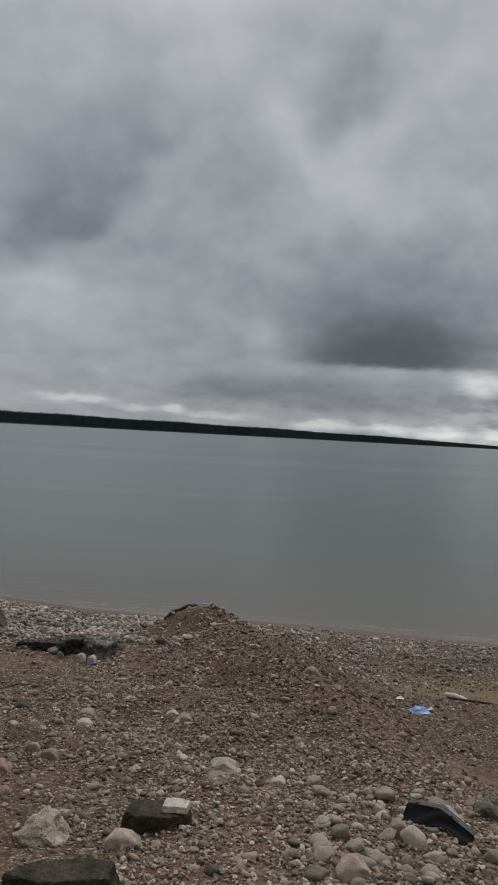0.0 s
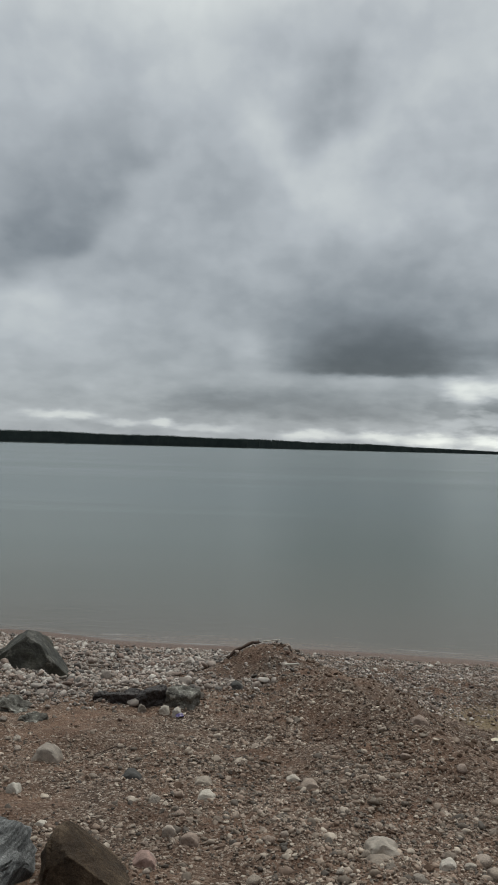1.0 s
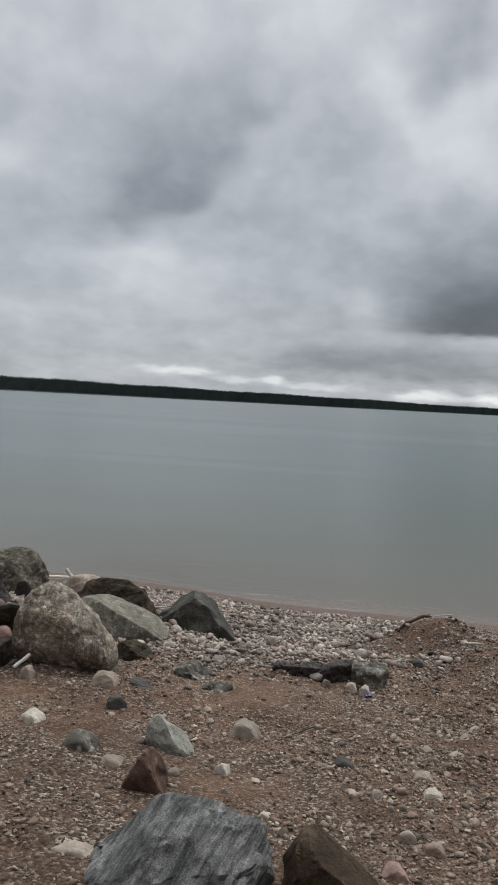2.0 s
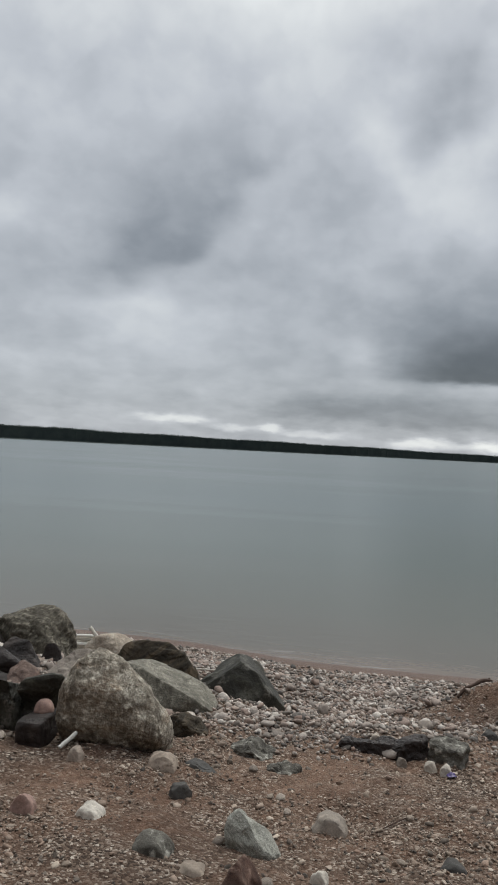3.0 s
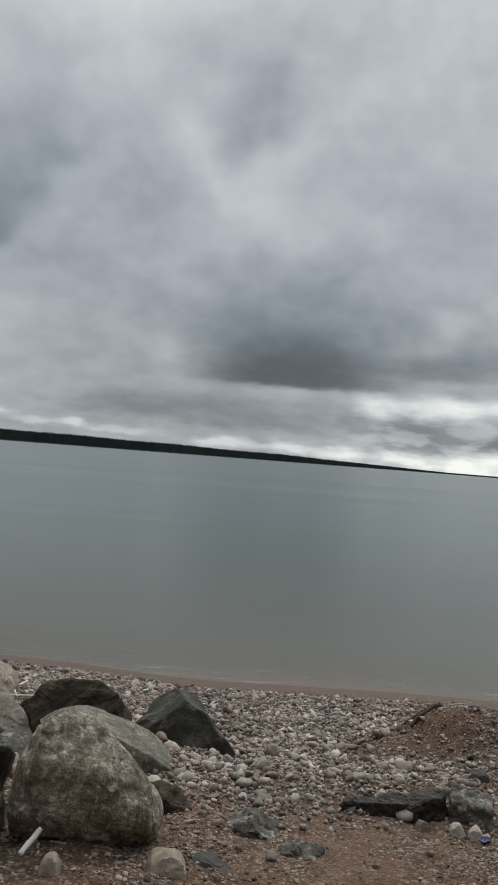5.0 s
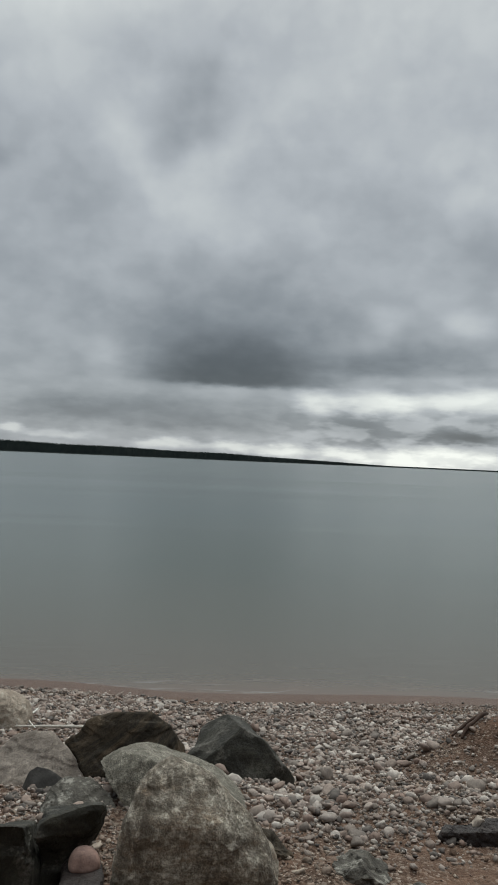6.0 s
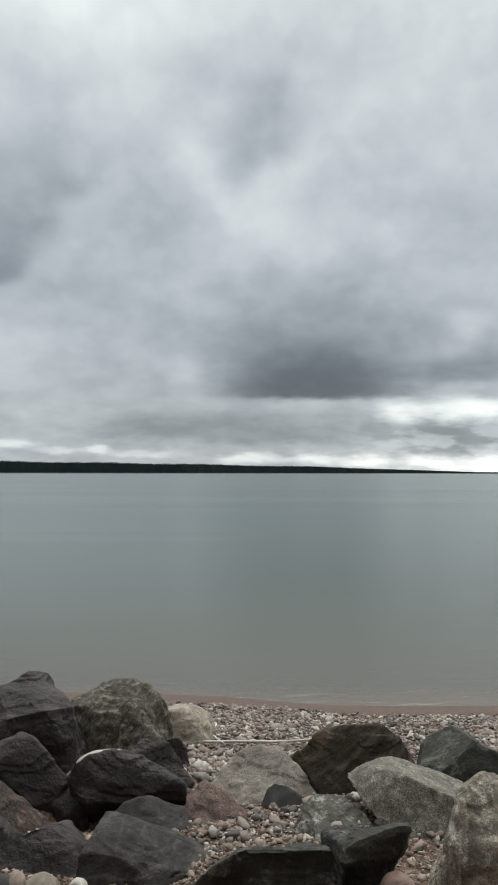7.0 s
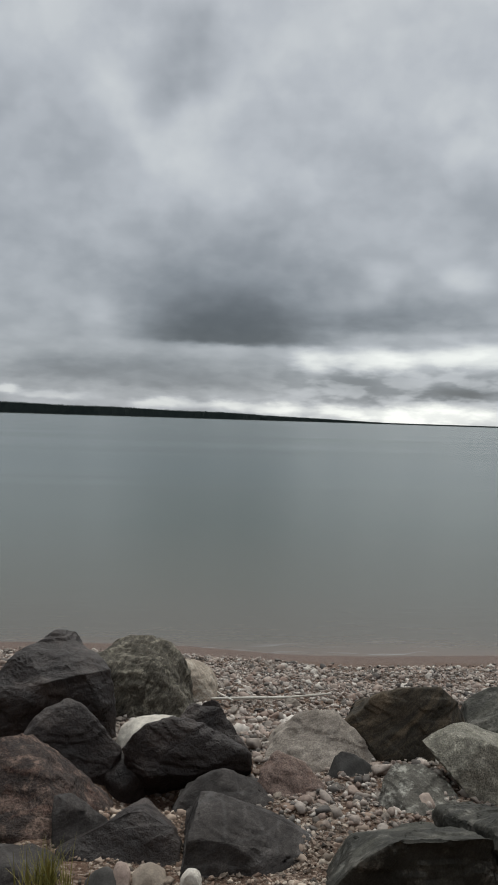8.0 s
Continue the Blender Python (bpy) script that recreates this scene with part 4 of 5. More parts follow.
rock("boulder", "rounded buff boulder beside bleached driftwood", -4.68, 11.30, 0.62, 0.5, 0.45, DOME, BUFF, 13, category="boulder", sink=0.09, group=PILE, sharp=9, rough=0.03, bite=0.95, notches=0, crease=80, facets=0)
rock("boulder", "tall rock covered with ochre-grey lichen", -5.16, 10.05, 0.88, 0.7, 0.68,
     [(0, 0.3), (0.08, 0.88), (0.25, 1), (0.68, 0.98), (0.87, 0.68), (1, 0.28), (1, 0)], OCHRE, 15, category="boulder", sink=0.19, group=PILE, sharp=16, front=0.4, rough=0.05, chips=5, bite=0.90, notches=2, facets=0)
hull_rock("boulder", "black basalt boulder with a jagged peak",
          [(-5.69, 9.4, 1.85), (-5.58, 9.42, 1.843), (-5.51, 9.36, 1.776), (-5.86, 9.25, 1.796), (-5.98, 9.12, 1.675), (-6.1, 9.08, 1.58), (-5.73, 8.95, 1.691),
           (-5.52, 8.98, 1.732), (-5.38, 9.12, 1.703), (-5.33, 9.02, 1.305), (-6.08, 9, 1.311), (-5.78, 8.96, 1.346), (-5.34, 9.06, 1.484), (-6.1, 9.05, 1.2),
           (-5.35, 9.1, 1.2), (-6.15, 9.75, 1.2), (-5.35, 9.8, 1.2), (-5.65, 9.8, 1.7), (-5.45, 9.7, 1.5)], BASALT, 18, "boulder", 0.007, 0.015, 0.009, 0.024)
hull_rock("rock", "black angular rock with a bumped ridge",
          [(-5.71, 8.62, 1.659), (-5.66, 8.6, 1.665), (-5.6, 8.66, 1.689), (-5.54, 8.64, 1.667), (-5.46, 8.6, 1.585), (-5.32, 8.56, 1.47), (-5.39, 8.49, 1.372),
           (-5.5, 8.47, 1.358), (-5.77, 8.53, 1.577), (-5.84, 8.56, 1.52), (-5.78, 8.55, 1.2), (-5.35, 8.52, 1.2), (-5.75, 8.95, 1.2), (-5.35, 8.85, 1.2),
           (-5.5, 8.85, 1.45)], BASALT, 19, "rock", 0.006, 0.011, 0.007, 0.02)
rock("stone", "smooth whitish stone wedged behind dark basalt", -5.12, 8.80, 0.46, 0.3, 0.24, DOME, PALE_STONE, 25, category="stone", group=PILE, sharp=8, rough=0.02, level=5, notches=0, crease=80, facets=0)
hull_rock("rock", "rust-red granite rock with a rough broken face",
          [(-5.8, 8.15, 1.718), (-5.74, 8.18, 1.71), (-5.7, 8.2, 1.662), (-5.62, 8.22, 1.564), (-5.53, 8.24, 1.461), (-5.37, 8.16, 1.375), (-5.88, 8.08, 1.73),
           (-6.01, 8.05, 1.717), (-5.68, 7.92, 1.64), (-5.64, 7.82, 1.569), (-5.64, 7.68, 1.454), (-5.83, 7.7, 1.479), (-5.96, 7.73, 1.494), (-5.4, 8.05, 1.381),
           (-5.81, 7.92, 1.658), (-5.97, 7.9, 1.65), (-5.64, 7.68, 1.36), (-6.05, 7.72, 1.36), (-6.1, 8.6, 1.2), (-5.4, 8.5, 1.2)], RUST, 27, "rock", 0.007, 0.014, 0.009, 0.02)
hull_rock("rock", "low dark basalt rock between larger ones",
          [(-5.61, 7.52, 1.496), (-5.5, 7.54, 1.545), (-5.38, 7.57, 1.591), (-5.33, 7.59, 1.61), (-5.27, 7.6, 1.607), (-5.21, 7.56, 1.575), (-5.16, 7.54, 1.552),
           (-5.13, 7.49, 1.508), (-5.14, 7.42, 1.425), (-5.58, 7.45, 1.438), (-5.36, 7.44, 1.429), (-5.25, 7.49, 1.505), (-5.5, 7.5, 1.36), (-5.15, 7.48, 1.36),
           (-5.45, 7.95, 1.36), (-5.1, 7.9, 1.36), (-5.24, 7.96, 1.47)], BASALT, 29, "rock", 0.006, 0.012, 0.007, 0.02)
hull_rock("rock", "small dark grey upright shard of rock",
          [(-5.63, 7.74, 1.619), (-5.56, 7.76, 1.608), (-5.53, 7.68, 1.581), (-5.41, 7.74, 1.511), (-5.64, 7.68, 1.569), (-5.62, 7.6, 1.445), (-5.53, 7.6, 1.466),
           (-5.41, 7.7, 1.477), (-5.62, 7.63, 1.36), (-5.4, 7.63, 1.36), (-5.6, 7.9, 1.36), (-5.35, 7.9, 1.36)], GREY, 31, "rock", 0.005, 0.008, 0.004, 0.02)
hull_rock("rock", "grey schist block with a sloping top",
          [(-5.04, 7.64, 1.645), (-4.96, 7.64, 1.639), (-4.91, 7.62, 1.601), (-4.81, 7.66, 1.537), (-4.64, 7.66, 1.449), (-4.53, 7.58, 1.42), (-5.08, 7.52, 1.631),
           (-5.13, 7.37, 1.58), (-5.15, 7.34, 1.48), (-5.07, 7.38, 1.589), (-4.97, 7.36, 1.571), (-4.82, 7.38, 1.49), (-4.6, 7.45, 1.416), (-5.13, 7.34, 1.4),
           (-4.75, 7.36, 1.4), (-4.58, 7.5, 1.4), (-5.05, 7.95, 1.4), (-4.65, 7.9, 1.4)], GREY, 33, "rock", 0.006, 0.011, 0.006, 0.02)
rock("rock", "low flat grey rock behind a grass tuft", -5.80, 7.42, 0.5, 0.3, 0.11, BLOCK, GREY, 42, group=PILE, level=5, front=0.3)
rock("boulder", "blue-grey veined boulder on sandy ground", -2.08, 4.40, 0.72, 0.66, 0.245,
     [(0, 0.1), (0.06, 0.3), (0.40, 0.92), (0.6, 1), (0.93, 0.97), (1, 0.15)], BLUE_GREY, 51, category="boulder", front=0.9, rough=0.045, chips=6, bite=0.9, notches=5, facets=16)
rock("rock", "dark brown pointed rock in gravel", -1.42, 4.36, 0.44, 0.36, 0.28,
     [(0, 0.1), (0.12, 0.8), (0.2, 1), (0.5, 0.72), (1, 0.1)], OLIVE, 53, rough=0.022, chips=6, bite=0.9, notches=1, facets=0)
rock("rock", "rust-brown triangular rock with a pale edge", -2.39, 5.13, 0.23, 0.16, 0.26,
     [(0, 0.05), (0.2, 0.4), (0.5, 1), (0.72, 0.75), (1, 0.1)], RED_STONE, 55, level=5, rough=0.03, chips=4, bite=0.95)
rock("rock", "pale greenish flat-faced rock on the sand", -2.39, 5.72, 0.26, 0.13, 0.26,
     [(0.02, 0.2), (0.02, 0.75), (0.14, 1), (0.35, 0.88), (0.95, 0.25), (1, 0.05)], PALE_GREEN, 57, level=5, rough=0.04, front=0.5, chips=2, bite=0.95, notches=2)
slab("rock", "dark grey-green block half buried under pebbles", -1.24, 7.62, [(-0.13, -0.09), (0.11, -0.11), (0.14, 0.06), (0.02, 0.12), (-0.12, 0.1)], 0.22, MOTTLED, 59, sink=0.07, worn=0.10, turn=-12, tip=(4, 6))
slab("rock", "black angular block half buried under pebbles", -1.48, 7.66, [(-0.15, -0.07), (0.06, -0.11), (0.12, -0.04), (0.1, 0.1), (-0.13, 0.1)], 0.20, BASALT, 60, sink=0.07, worn=0.10, turn=14, tip=(-6, -5), tops=(0.75, 1.0, 1.05, 1.0, 0.8))
slab("rock", "low black rock ledge half buried under pebbles", -1.76, 7.70, [(-0.22, -0.03), (-0.02, -0.09), (0.16, -0.08), (0.16, 0.08), (-0.15, 0.08)], 0.13, BASALT, 61, sink=0.06, worn=0.13, turn=-6, tops=(0.7, 0.9, 1.0, 1.05, 0.8))
rock("rock", "mottled grey rock low in the sand", -2.54, 7.27, 0.34, 0.22, 0.17, [(0, 0.1), (0.08, 0.7), (0.22, 1), (0.4, 0.8), (0.55, 0.9), (0.8, 0.4), (1, 0.1)], MOTTLED, 63, level=5, rough=0.10, chips=9, bite=0.85, notches=4)
rock("rock", "flat dark grey rock beside the mottled one", -2.33, 7.05, 0.32, 0.18, 0.10, PEAK, MOTTLED, 65, turn=-30, level=5, rough=0.09, chips=9, bite=0.85, notches=4)
rock("rock", "broken brown shard of rock beside the boulder", -3.04, 7.42, 0.34, 0.18, 0.17, [(0, 0.3), (0.1, 1), (0.35, 0.85), (0.6, 0.9), (1, 0.35), (1, 0.1)], BROWN, 67, level=5, rough=0.09, chips=9, bite=0.85, notches=4)
rock("rock", "dark flat shard lying on the sand", -2.87, 6.75, 0.26, 0.15, 0.06, PEAK, DARK_STONE, 69, turn=-25, level=5, sharp=80)
slab("rock", "dark flat-sided rock slab on gravel", -0.32, 4.0, [(-0.16, -0.05), (-0.10, -0.10), (0.05, -0.105), (0.155, -0.06), (0.15, 0.03), (0.06, 0.07), (-0.08, 0.09), (-0.14, 0.04)], 0.085, BROWN, 71, sink=0.02)
slab("stone", "pale square stone resting on the dark slab", -0.245, 3.985, [(-0.06, -0.045), (0.05, -0.05), (0.062, 0.03), (0.02, 0.05), (-0.05, 0.045)], 0.03, PALE_STONE, 73, sink=-0.063, category="stone")
slab("rock", "long dark flat rock in the gravel", -0.60, 3.30, [(-0.21, -0.05), (-0.05, -0.11), (0.19, -0.09), (0.21, 0.03), (0.12, 0.07), (-0.1, 0.04)], 0.085, BROWN, 75, sink=0.02, tip=(0, -4))
rock("rock", "rough pale limestone lump on gravel", -0.79, 3.8, 0.25, 0.2, 0.12, PEAK, BUFF, 77, level=5, rough=0.09, front=0.9)


# ---------------------------------------------------------------- single stones
def stone(label, x, y, w, h, mat, seed, turn=0, outline=DOME, deep=0.8):
    return rock("stone", label, x, y, w, w * deep, 0.78 * h + 0.03, outline, mat, seed, turn=turn, sink=0.03, category="stone", group="loose stones on the beach",
                level=4, sharp=26, rough=0.05, chips=8, bite=0.88, notches=1, crease=32, facets=0)


stone("small brown angular stone on gravel", -0.44, 3.74, 0.14, 0.06, BLUSH_STONE, 101, 0, BLOCK)
stone("rounded grey-brown stone on gravel", -0.05, 4.76, 0.17, 0.07, STONE, 102)
stone("flat grey stone on gravel", -0.07, 4.62, 0.15, 0.03, STONE, 103)
stone("pale oval stone on gravel", 0.24, 4.61, 0.09, 0.035, PALE_STONE, 104)
stone("pale oval stone on brown soil", 0.57, 6.83, 0.13, 0.055, STONE, 105)
stone("large rounded stone among cobbles", 0.50, 3.60, 0.14, 0.08, BLUSH_STONE, 106)
stone("upright rounded stone by black scrap", 0.77, 4.10, 0.10, 0.09, STONE, 107)
stone("rounded green-grey stone among cobbles", 1.33, 4.64, 0.15, 0.10, MOTTLED, 108)
stone("small pale stone on gravel", -1.00, 4.82, 0.10, 0.045, STONE, 109)
stone("smooth pale brown stone on sand", -2.01, 6.17, 0.19, 0.095, STONE, 111, -15)
stone("white-topped angular stone on sand", -2.05, 5.47, 0.085, 0.065, PALE_STONE, 112)
stone("pale stone lying on sand", -3.22, 5.76, 0.145, 0.055, PALE_STONE, 113, -20, DOME)
stone("rounded pink stone in gravel", -1.19, 4.52, 0.12, 0.07, PINK_STONE, 114)
stone("pale flat stone on gravel", -0.94, 5.48, 0.115, 0.045, PALE_STONE, 115)
stone("pale rounded stone on gravel", -1.11, 4.90, 0.085, 0.055, STONE, 116)
stone("flat brown stone on sand", -2.62, 5.34, 0.15, 0.05, STONE, 117, 0, BLOCK)
stone("long flat pale stone on sand", -2.50, 4.38, 0.18, 0.04, STONE, 118, 0, BLOCK, 0.5)
stone("small white stone beside the veined boulder", -1.77, 4.95, 0.075, 0.04, PALE_STONE, 119)
stone("dark flat stone on gravel", -1.41, 5.78, 0.125, 0.06, DARK_STONE, 120)
stone("smooth rounded grey stone on sand", -3.04, 6.62, 0.18, 0.07, STONE, 121)
stone("dark shard on sand", -2.86, 6.26, 0.13, 0.05, DARK_STONE, 122, 40, BLOCK, 0.5)
stone("dark greenish stone on sand", -2.82, 5.44, 0.19, 0.10, MOTTLED, 123, 0, BLOCK)
stone("brownish-pink stone on sand", -3.55, 5.70, 0.12, 0.11, PINK_STONE, 124)
stone("small round stone by bleached stick", -3.54, 6.48, 0.09, 0.075, STONE, 125)
stone("white pebble at the foot of the black ledge", -1.36, 7.46, 0.09, 0.06, PALE_STONE, 140)
stone("pale pebble at the foot of the black ledge", -1.26, 7.43, 0.08, 0.05, PALE_STONE, 141)
stone("grey pebble at the foot of the black ledge", -1.55, 7.50, 0.07, 0.05, STONE, 142)
stone("grey stone lying on the black ledge", -1.72, 7.76, 0.10, 0.12, STONE, 143)
stone("dark clod of earth on pebbles", -0.79, 8.52, 0.14, 0.10, DARK_STONE, 126)
stone("small grey stone by the brown boulder", -3.78, 8.80, 0.10, 0.09, STONE, 127)
hull_rock("stone", "grey stone at the foot of the heap",
          [(-5.5, 7.29, 1.5), (-5.46, 7.31, 1.527), (-5.42, 7.32, 1.534), (-5.39, 7.3, 1.512), (-5.39, 7.25, 1.474), (-5.5, 7.26, 1.476), (-5.48, 7.4, 1.42),
           (-5.38, 7.4, 1.42)], DARK_STONE, 128, "stone", 0.008, 0.006, 0.003, 0.016, 40)
hull_rock("stone", "tan upright stone at the foot of the heap",
          [(-5.4, 7.3, 1.508), (-5.39, 7.31, 1.538), (-5.38, 7.32, 1.55), (-5.35, 7.32, 1.536), (-5.34, 7.3, 1.514), (-5.34, 7.26, 1.469), (-5.4, 7.26, 1.473),
           (-5.37, 7.4, 1.42), (-5.32, 7.4, 1.42)], BLUSH_STONE, 129, "stone", 0.008, 0.006, 0.003, 0.016, 40)
hull_rock("stone", "grey stone wedged at the foot of the heap",
          [(-5.33, 7.3, 1.51), (-5.3, 7.32, 1.532), (-5.26, 7.33, 1.535), (-5.21, 7.32, 1.506), (-5.21, 7.26, 1.466), (-5.33, 7.25, 1.476), (-5.27, 7.28, 1.511),
           (-5.3, 7.42, 1.42), (-5.2, 7.42, 1.42)], STONE, 130, "stone", 0.008, 0.006, 0.003, 0.016, 40)
stone("white rounded stone at the foot of the heap", -5.12, 7.26, 0.085, 0.07, PALE_STONE, 131)
stone("white stone on gravel", -4.77, 6.79, 0.11, 0.09, PALE_STONE, 132)
stone("white egg-shaped stone on gravel", -4.26, 6.98, 0.07, 0.085, PALE_STONE, 133)
stone("white pebble beside the wedge boulder", -2.64, 8.75, 0.11, 0.06, PALE_STONE, 134)
stone("brown stone on the pebble beach", -3.78, 11.12, 0.17, 0.08, STONE, 135, 0, PEAK)
stone("pale stone on pebbles beside the boulder", -3.09, 7.75, 0.12, 0.06, PALE_STONE, 136)
stone("grey stone on brown soil", -0.33, 5.68, 0.15, 0.06, STONE, 137)
stone("pale grey stone on brown soil", -0.42, 5.80, 0.11, 0.05, STONE, 138)
stone("pale flat stone on gravel", -0.97, 5.72, 0.12, 0.045, STONE, 139)


# ---------------------------------------------------------------- driftwood and litter
def tube(name, path, radii, mat, seed=0, sides=8, knots=0.12):
    """A tapered, slightly crooked stick through the given places."""
    rng = np.random.default_rng(seed)
    pts = [Vector(p) for p in path]
    steps = 6
    line, rad = [], []
    for i in range(len(pts) - 1):
        for k in range(steps):
            t = k / steps
            a = pts[max(i - 1, 0)]
            b, c = pts[i], pts[i + 1]
            d = pts[min(i + 2, len(pts) - 1)]
            line.append(0.5 * (2 * b + (c - a) * t + (2 * a - 5 * b + 4 * c - d) * t * t + (3 * b - a - 3 * c + d) * t ** 3))
            rad.append(radii[i] * (1 - t) + radii[i + 1] * t)
    line.append(pts[-1]), rad.append(radii[-1])
    verts, tris = [], []
    for i, p in enumerate(line):
        way = (line[min(i + 1, len(line) - 1)] - line[max(i - 1, 0)]).normalized()
        side = way.cross(Vector((0.1, 0.2, 1))).normalized()
        up = side.cross(way)
        for s in range(sides):
            a = 2 * math.pi * s / sides
            r = rad[i] * (1 + rng.uniform(-knots, knots))
            verts.append(tuple(p + r * (math.cos(a) * side + math.sin(a) * up)))
    for i in range(len(line) - 1):
        for s in range(sides):
            a, b = i * sides + s, i * sides + (s + 1) % sides
            tris += [(a, b, b + sides), (a, b + sides, a + sides)]
    for first, flip in ((0, 1), ((len(line) - 1) * sides, 0)):
        for s in range(1, sides - 1):
            t3 = (first, first + s, first + s + 1)
            tris.append(t3[::-1] if flip else t3)
    return mesh_from(name, verts, tris, mat)


def stick(name, label, path, radii, mat, seed=0, category="stick", on_ground=True):
    if on_ground:
        path = [(x, y, float(surface_z(x, y)[0]) + z) for x, y, z in path]
    return tagged(new(name, tube(name, path, radii, mat, seed)), label, category)


stick("driftwood_stick", "long thin bleached driftwood stick on pebbles", [(-4.5, 11.0, 0.05), (-4.1, 11.1, 0.06), (-3.8, 11.26, 0.05), (-3.38, 11.38, 0.05)], [0.010, 0.013, 0.011, 0.007], DRIFT, 1)
stick("driftwood_twig", "curved white twig lying on pebbles", [(-4.40, 12.1, 0.05), (-4.36, 11.75, 0.10), (-4.42, 11.4, 0.06), (-4.33, 10.95, 0.05)], [0.006, 0.009, 0.009, 0.005], BONE, 2)
stick("bleached_stick", "short thick bleached stick on the sand", [(-3.685, 6.60, 0.012), (-3.65, 6.66, 0.05), (-3.615, 6.71, 0.10)], [0.012, 0.014, 0.012], BONE, 3)
stick("branch", "dark bent branch on the gravel mound", [(-0.88, 9.80, 0.012), (-0.80, 9.86, 0.032), (-0.72, 9.91, 0.028), (-0.62, 9.99, 0.046), (-0.52, 10.07, 0.040)], [0.010, 0.020, 0.014, 0.021, 0.008], DARKWOOD, 4)
stick("branch", "short dark branch crossing the mound", [(-0.90, 9.94, 0.015), (-0.76, 10.0, 0.045), (-0.66, 10.03, 0.042), (-0.54, 10.08, 0.07)], [0.008, 0.015, 0.010, 0.009], DARKWOOD, 5)
stick("twig", "thin pale twig on the mound", [(-0.50, 9.95, 0.03), (-0.32, 9.9, 0.05)], [0.007, 0.005], DRIFT, 6)
stick("twig", "thin white twig on brown gravel", [(-0.30, 9.2, 0.02), (-0.18, 8.85, 0.03)], [0.012, 0.009], DRIFT, 7)
stick("twig", "thin brown twig on the sand", [(-1.82, 6.18, 0.008), (-1.6, 6.42, 0.012), (-1.42, 6.6, 0.008)], [0.003, 0.004, 0.002], DARKWOOD, 8)
stick("driftwood_stick", "pale peeled stick on brown soil", [(2.10, 8.72, 0.07), (2.18, 8.60, 0.06), (2.26, 8.45, 0.03)], [0.024, 0.028, 0.024], DRIFT, 9)
stick("twig", "dark broken twig beside the peeled stick", [(2.05, 8.5, 0.02), (2.3, 8.45, 0.05), (2.55, 8.5, 0.03)], [0.012, 0.014, 0.008], DARKWOOD, 10)
# a little stack of bleached sticks leaning on the buff boulder
for i, (x0, z0, x1, z1, y0, r) in enumerate(((-5.40, 0.72, -4.74, 0.73, 11.86, 0.032), (-5.34, 0.72, -4.80, 0.72, 11.76, 0.032), (-5.36, 0.785, -4.76, 0.80, 11.80, 0.028),
                                             (-5.38, 0.84, -4.84, 0.855, 11.83, 0.024), (-5.34, 0.835, -4.80, 0.84, 11.76, 0.024), (-5.37, 0.885, -4.86, 0.90, 11.80, 0.020), (-5.36, 0.93, -4.84, 0.945, 11.79, 0.019), (-5.08, 1.07, -4.86, 0.80, 11.70, 0.024))):
    stick("driftwood_stick", "bleached driftwood stick in a small pile", [(x0, y0, z0), ((x0 + x1) / 2, y0 - 0.01, (z0 + z1) / 2 + 0.006), (x1, y0 - 0.02, z1)], [r, r * 1.05, r * 0.85], BONE if i % 2 == 0 else DRIFT, 20 + i, on_ground=False)

PEG = plain_material("split_wood", (0.68, 0.60, 0.46), 0.8, 0.15)
BLUE = plain_material("blue_plastic", (0.12, 0.26, 0.52), 0.35, 0.25, 40, 0.5)
RUBBER = plain_material("black_rubber", (0.006, 0.006, 0.007), 0.7, 0.2, 25, 0.10)
TRIM = plain_material("grey_rubber_trim", (0.12, 0.11, 0.105), 0.6, 0.3, 60, 0.4)
PURPLE = plain_material("purple_plastic", (0.05, 0.03, 0.13), 0.4)
PATCH = plain_material("worn_grey_lining", (0.30, 0.30, 0.30), 0.6)


def part(name, me, parent, label=""):
    ob = new(name, me)
    ob.parent = parent
    return tagged(ob, label)


def sheet(name, fn, nu, nv, thick, mat):
    """A thin shell: fn(u, v) gives a place."""
    u, v = [a.ravel() for a in np.meshgrid(np.linspace(0, 1, nu), np.linspace(0, 1, nv), indexing="ij")]
    top = np.array([fn(a, b) for a, b in zip(u, v)])
    low = top - np.array([0, 0, thick])
    t = grid_tris(nu, nv)
    edge = [i * nv for i in range(nu)] + [(nu - 1) * nv + j for j in range(1, nv)] + [i * nv + nv - 1 for i in range(nu - 2, -1, -1)] + [j for j in range(nv - 2, 0, -1)]
    k = nu * nv
    wall = []
    for a, b in zip(edge, edge[1:] + edge[:1]):
        wall += [(a, b, b + k), (a, b + k, a + k)]
    return mesh_from(name, np.concatenate([top, low]), np.concatenate([t, t[:, ::-1] + k, np.array(wall)]), mat)


peg = rock("wood_stake", "split pale wooden stake sticking out of soil", 1.62, 8.22, 0.075, 0.05, 0.19, [(0.2, 0), (0.05, 0.3), (0.52, 1), (0.62, 0.95), (0.95, 0.25), (0.9, 0)], PEG, 201, category="stake", level=3, rough=0.03)


def crumple(w, d, h, seed):
    def fn(u, v):
        x, y = (u - 0.5) * w, (v - 0.5) * d
        q = np.array([[u * 3.1, v * 2.7, seed]])
        rim = max(0.0, 1 - (2 * u - 1) ** 2) * max(0.0, 1 - (2 * v - 1) ** 2)
        return (x * (1 + 0.15 * value_noise(q, 3)[0]), y * (1 + 0.2 * value_noise(q + 5, 4)[0]), 0.01 + h * rim ** 0.6 * (0.75 + 0.4 * value_noise(q * 1.6, 5)[0]))
    return fn


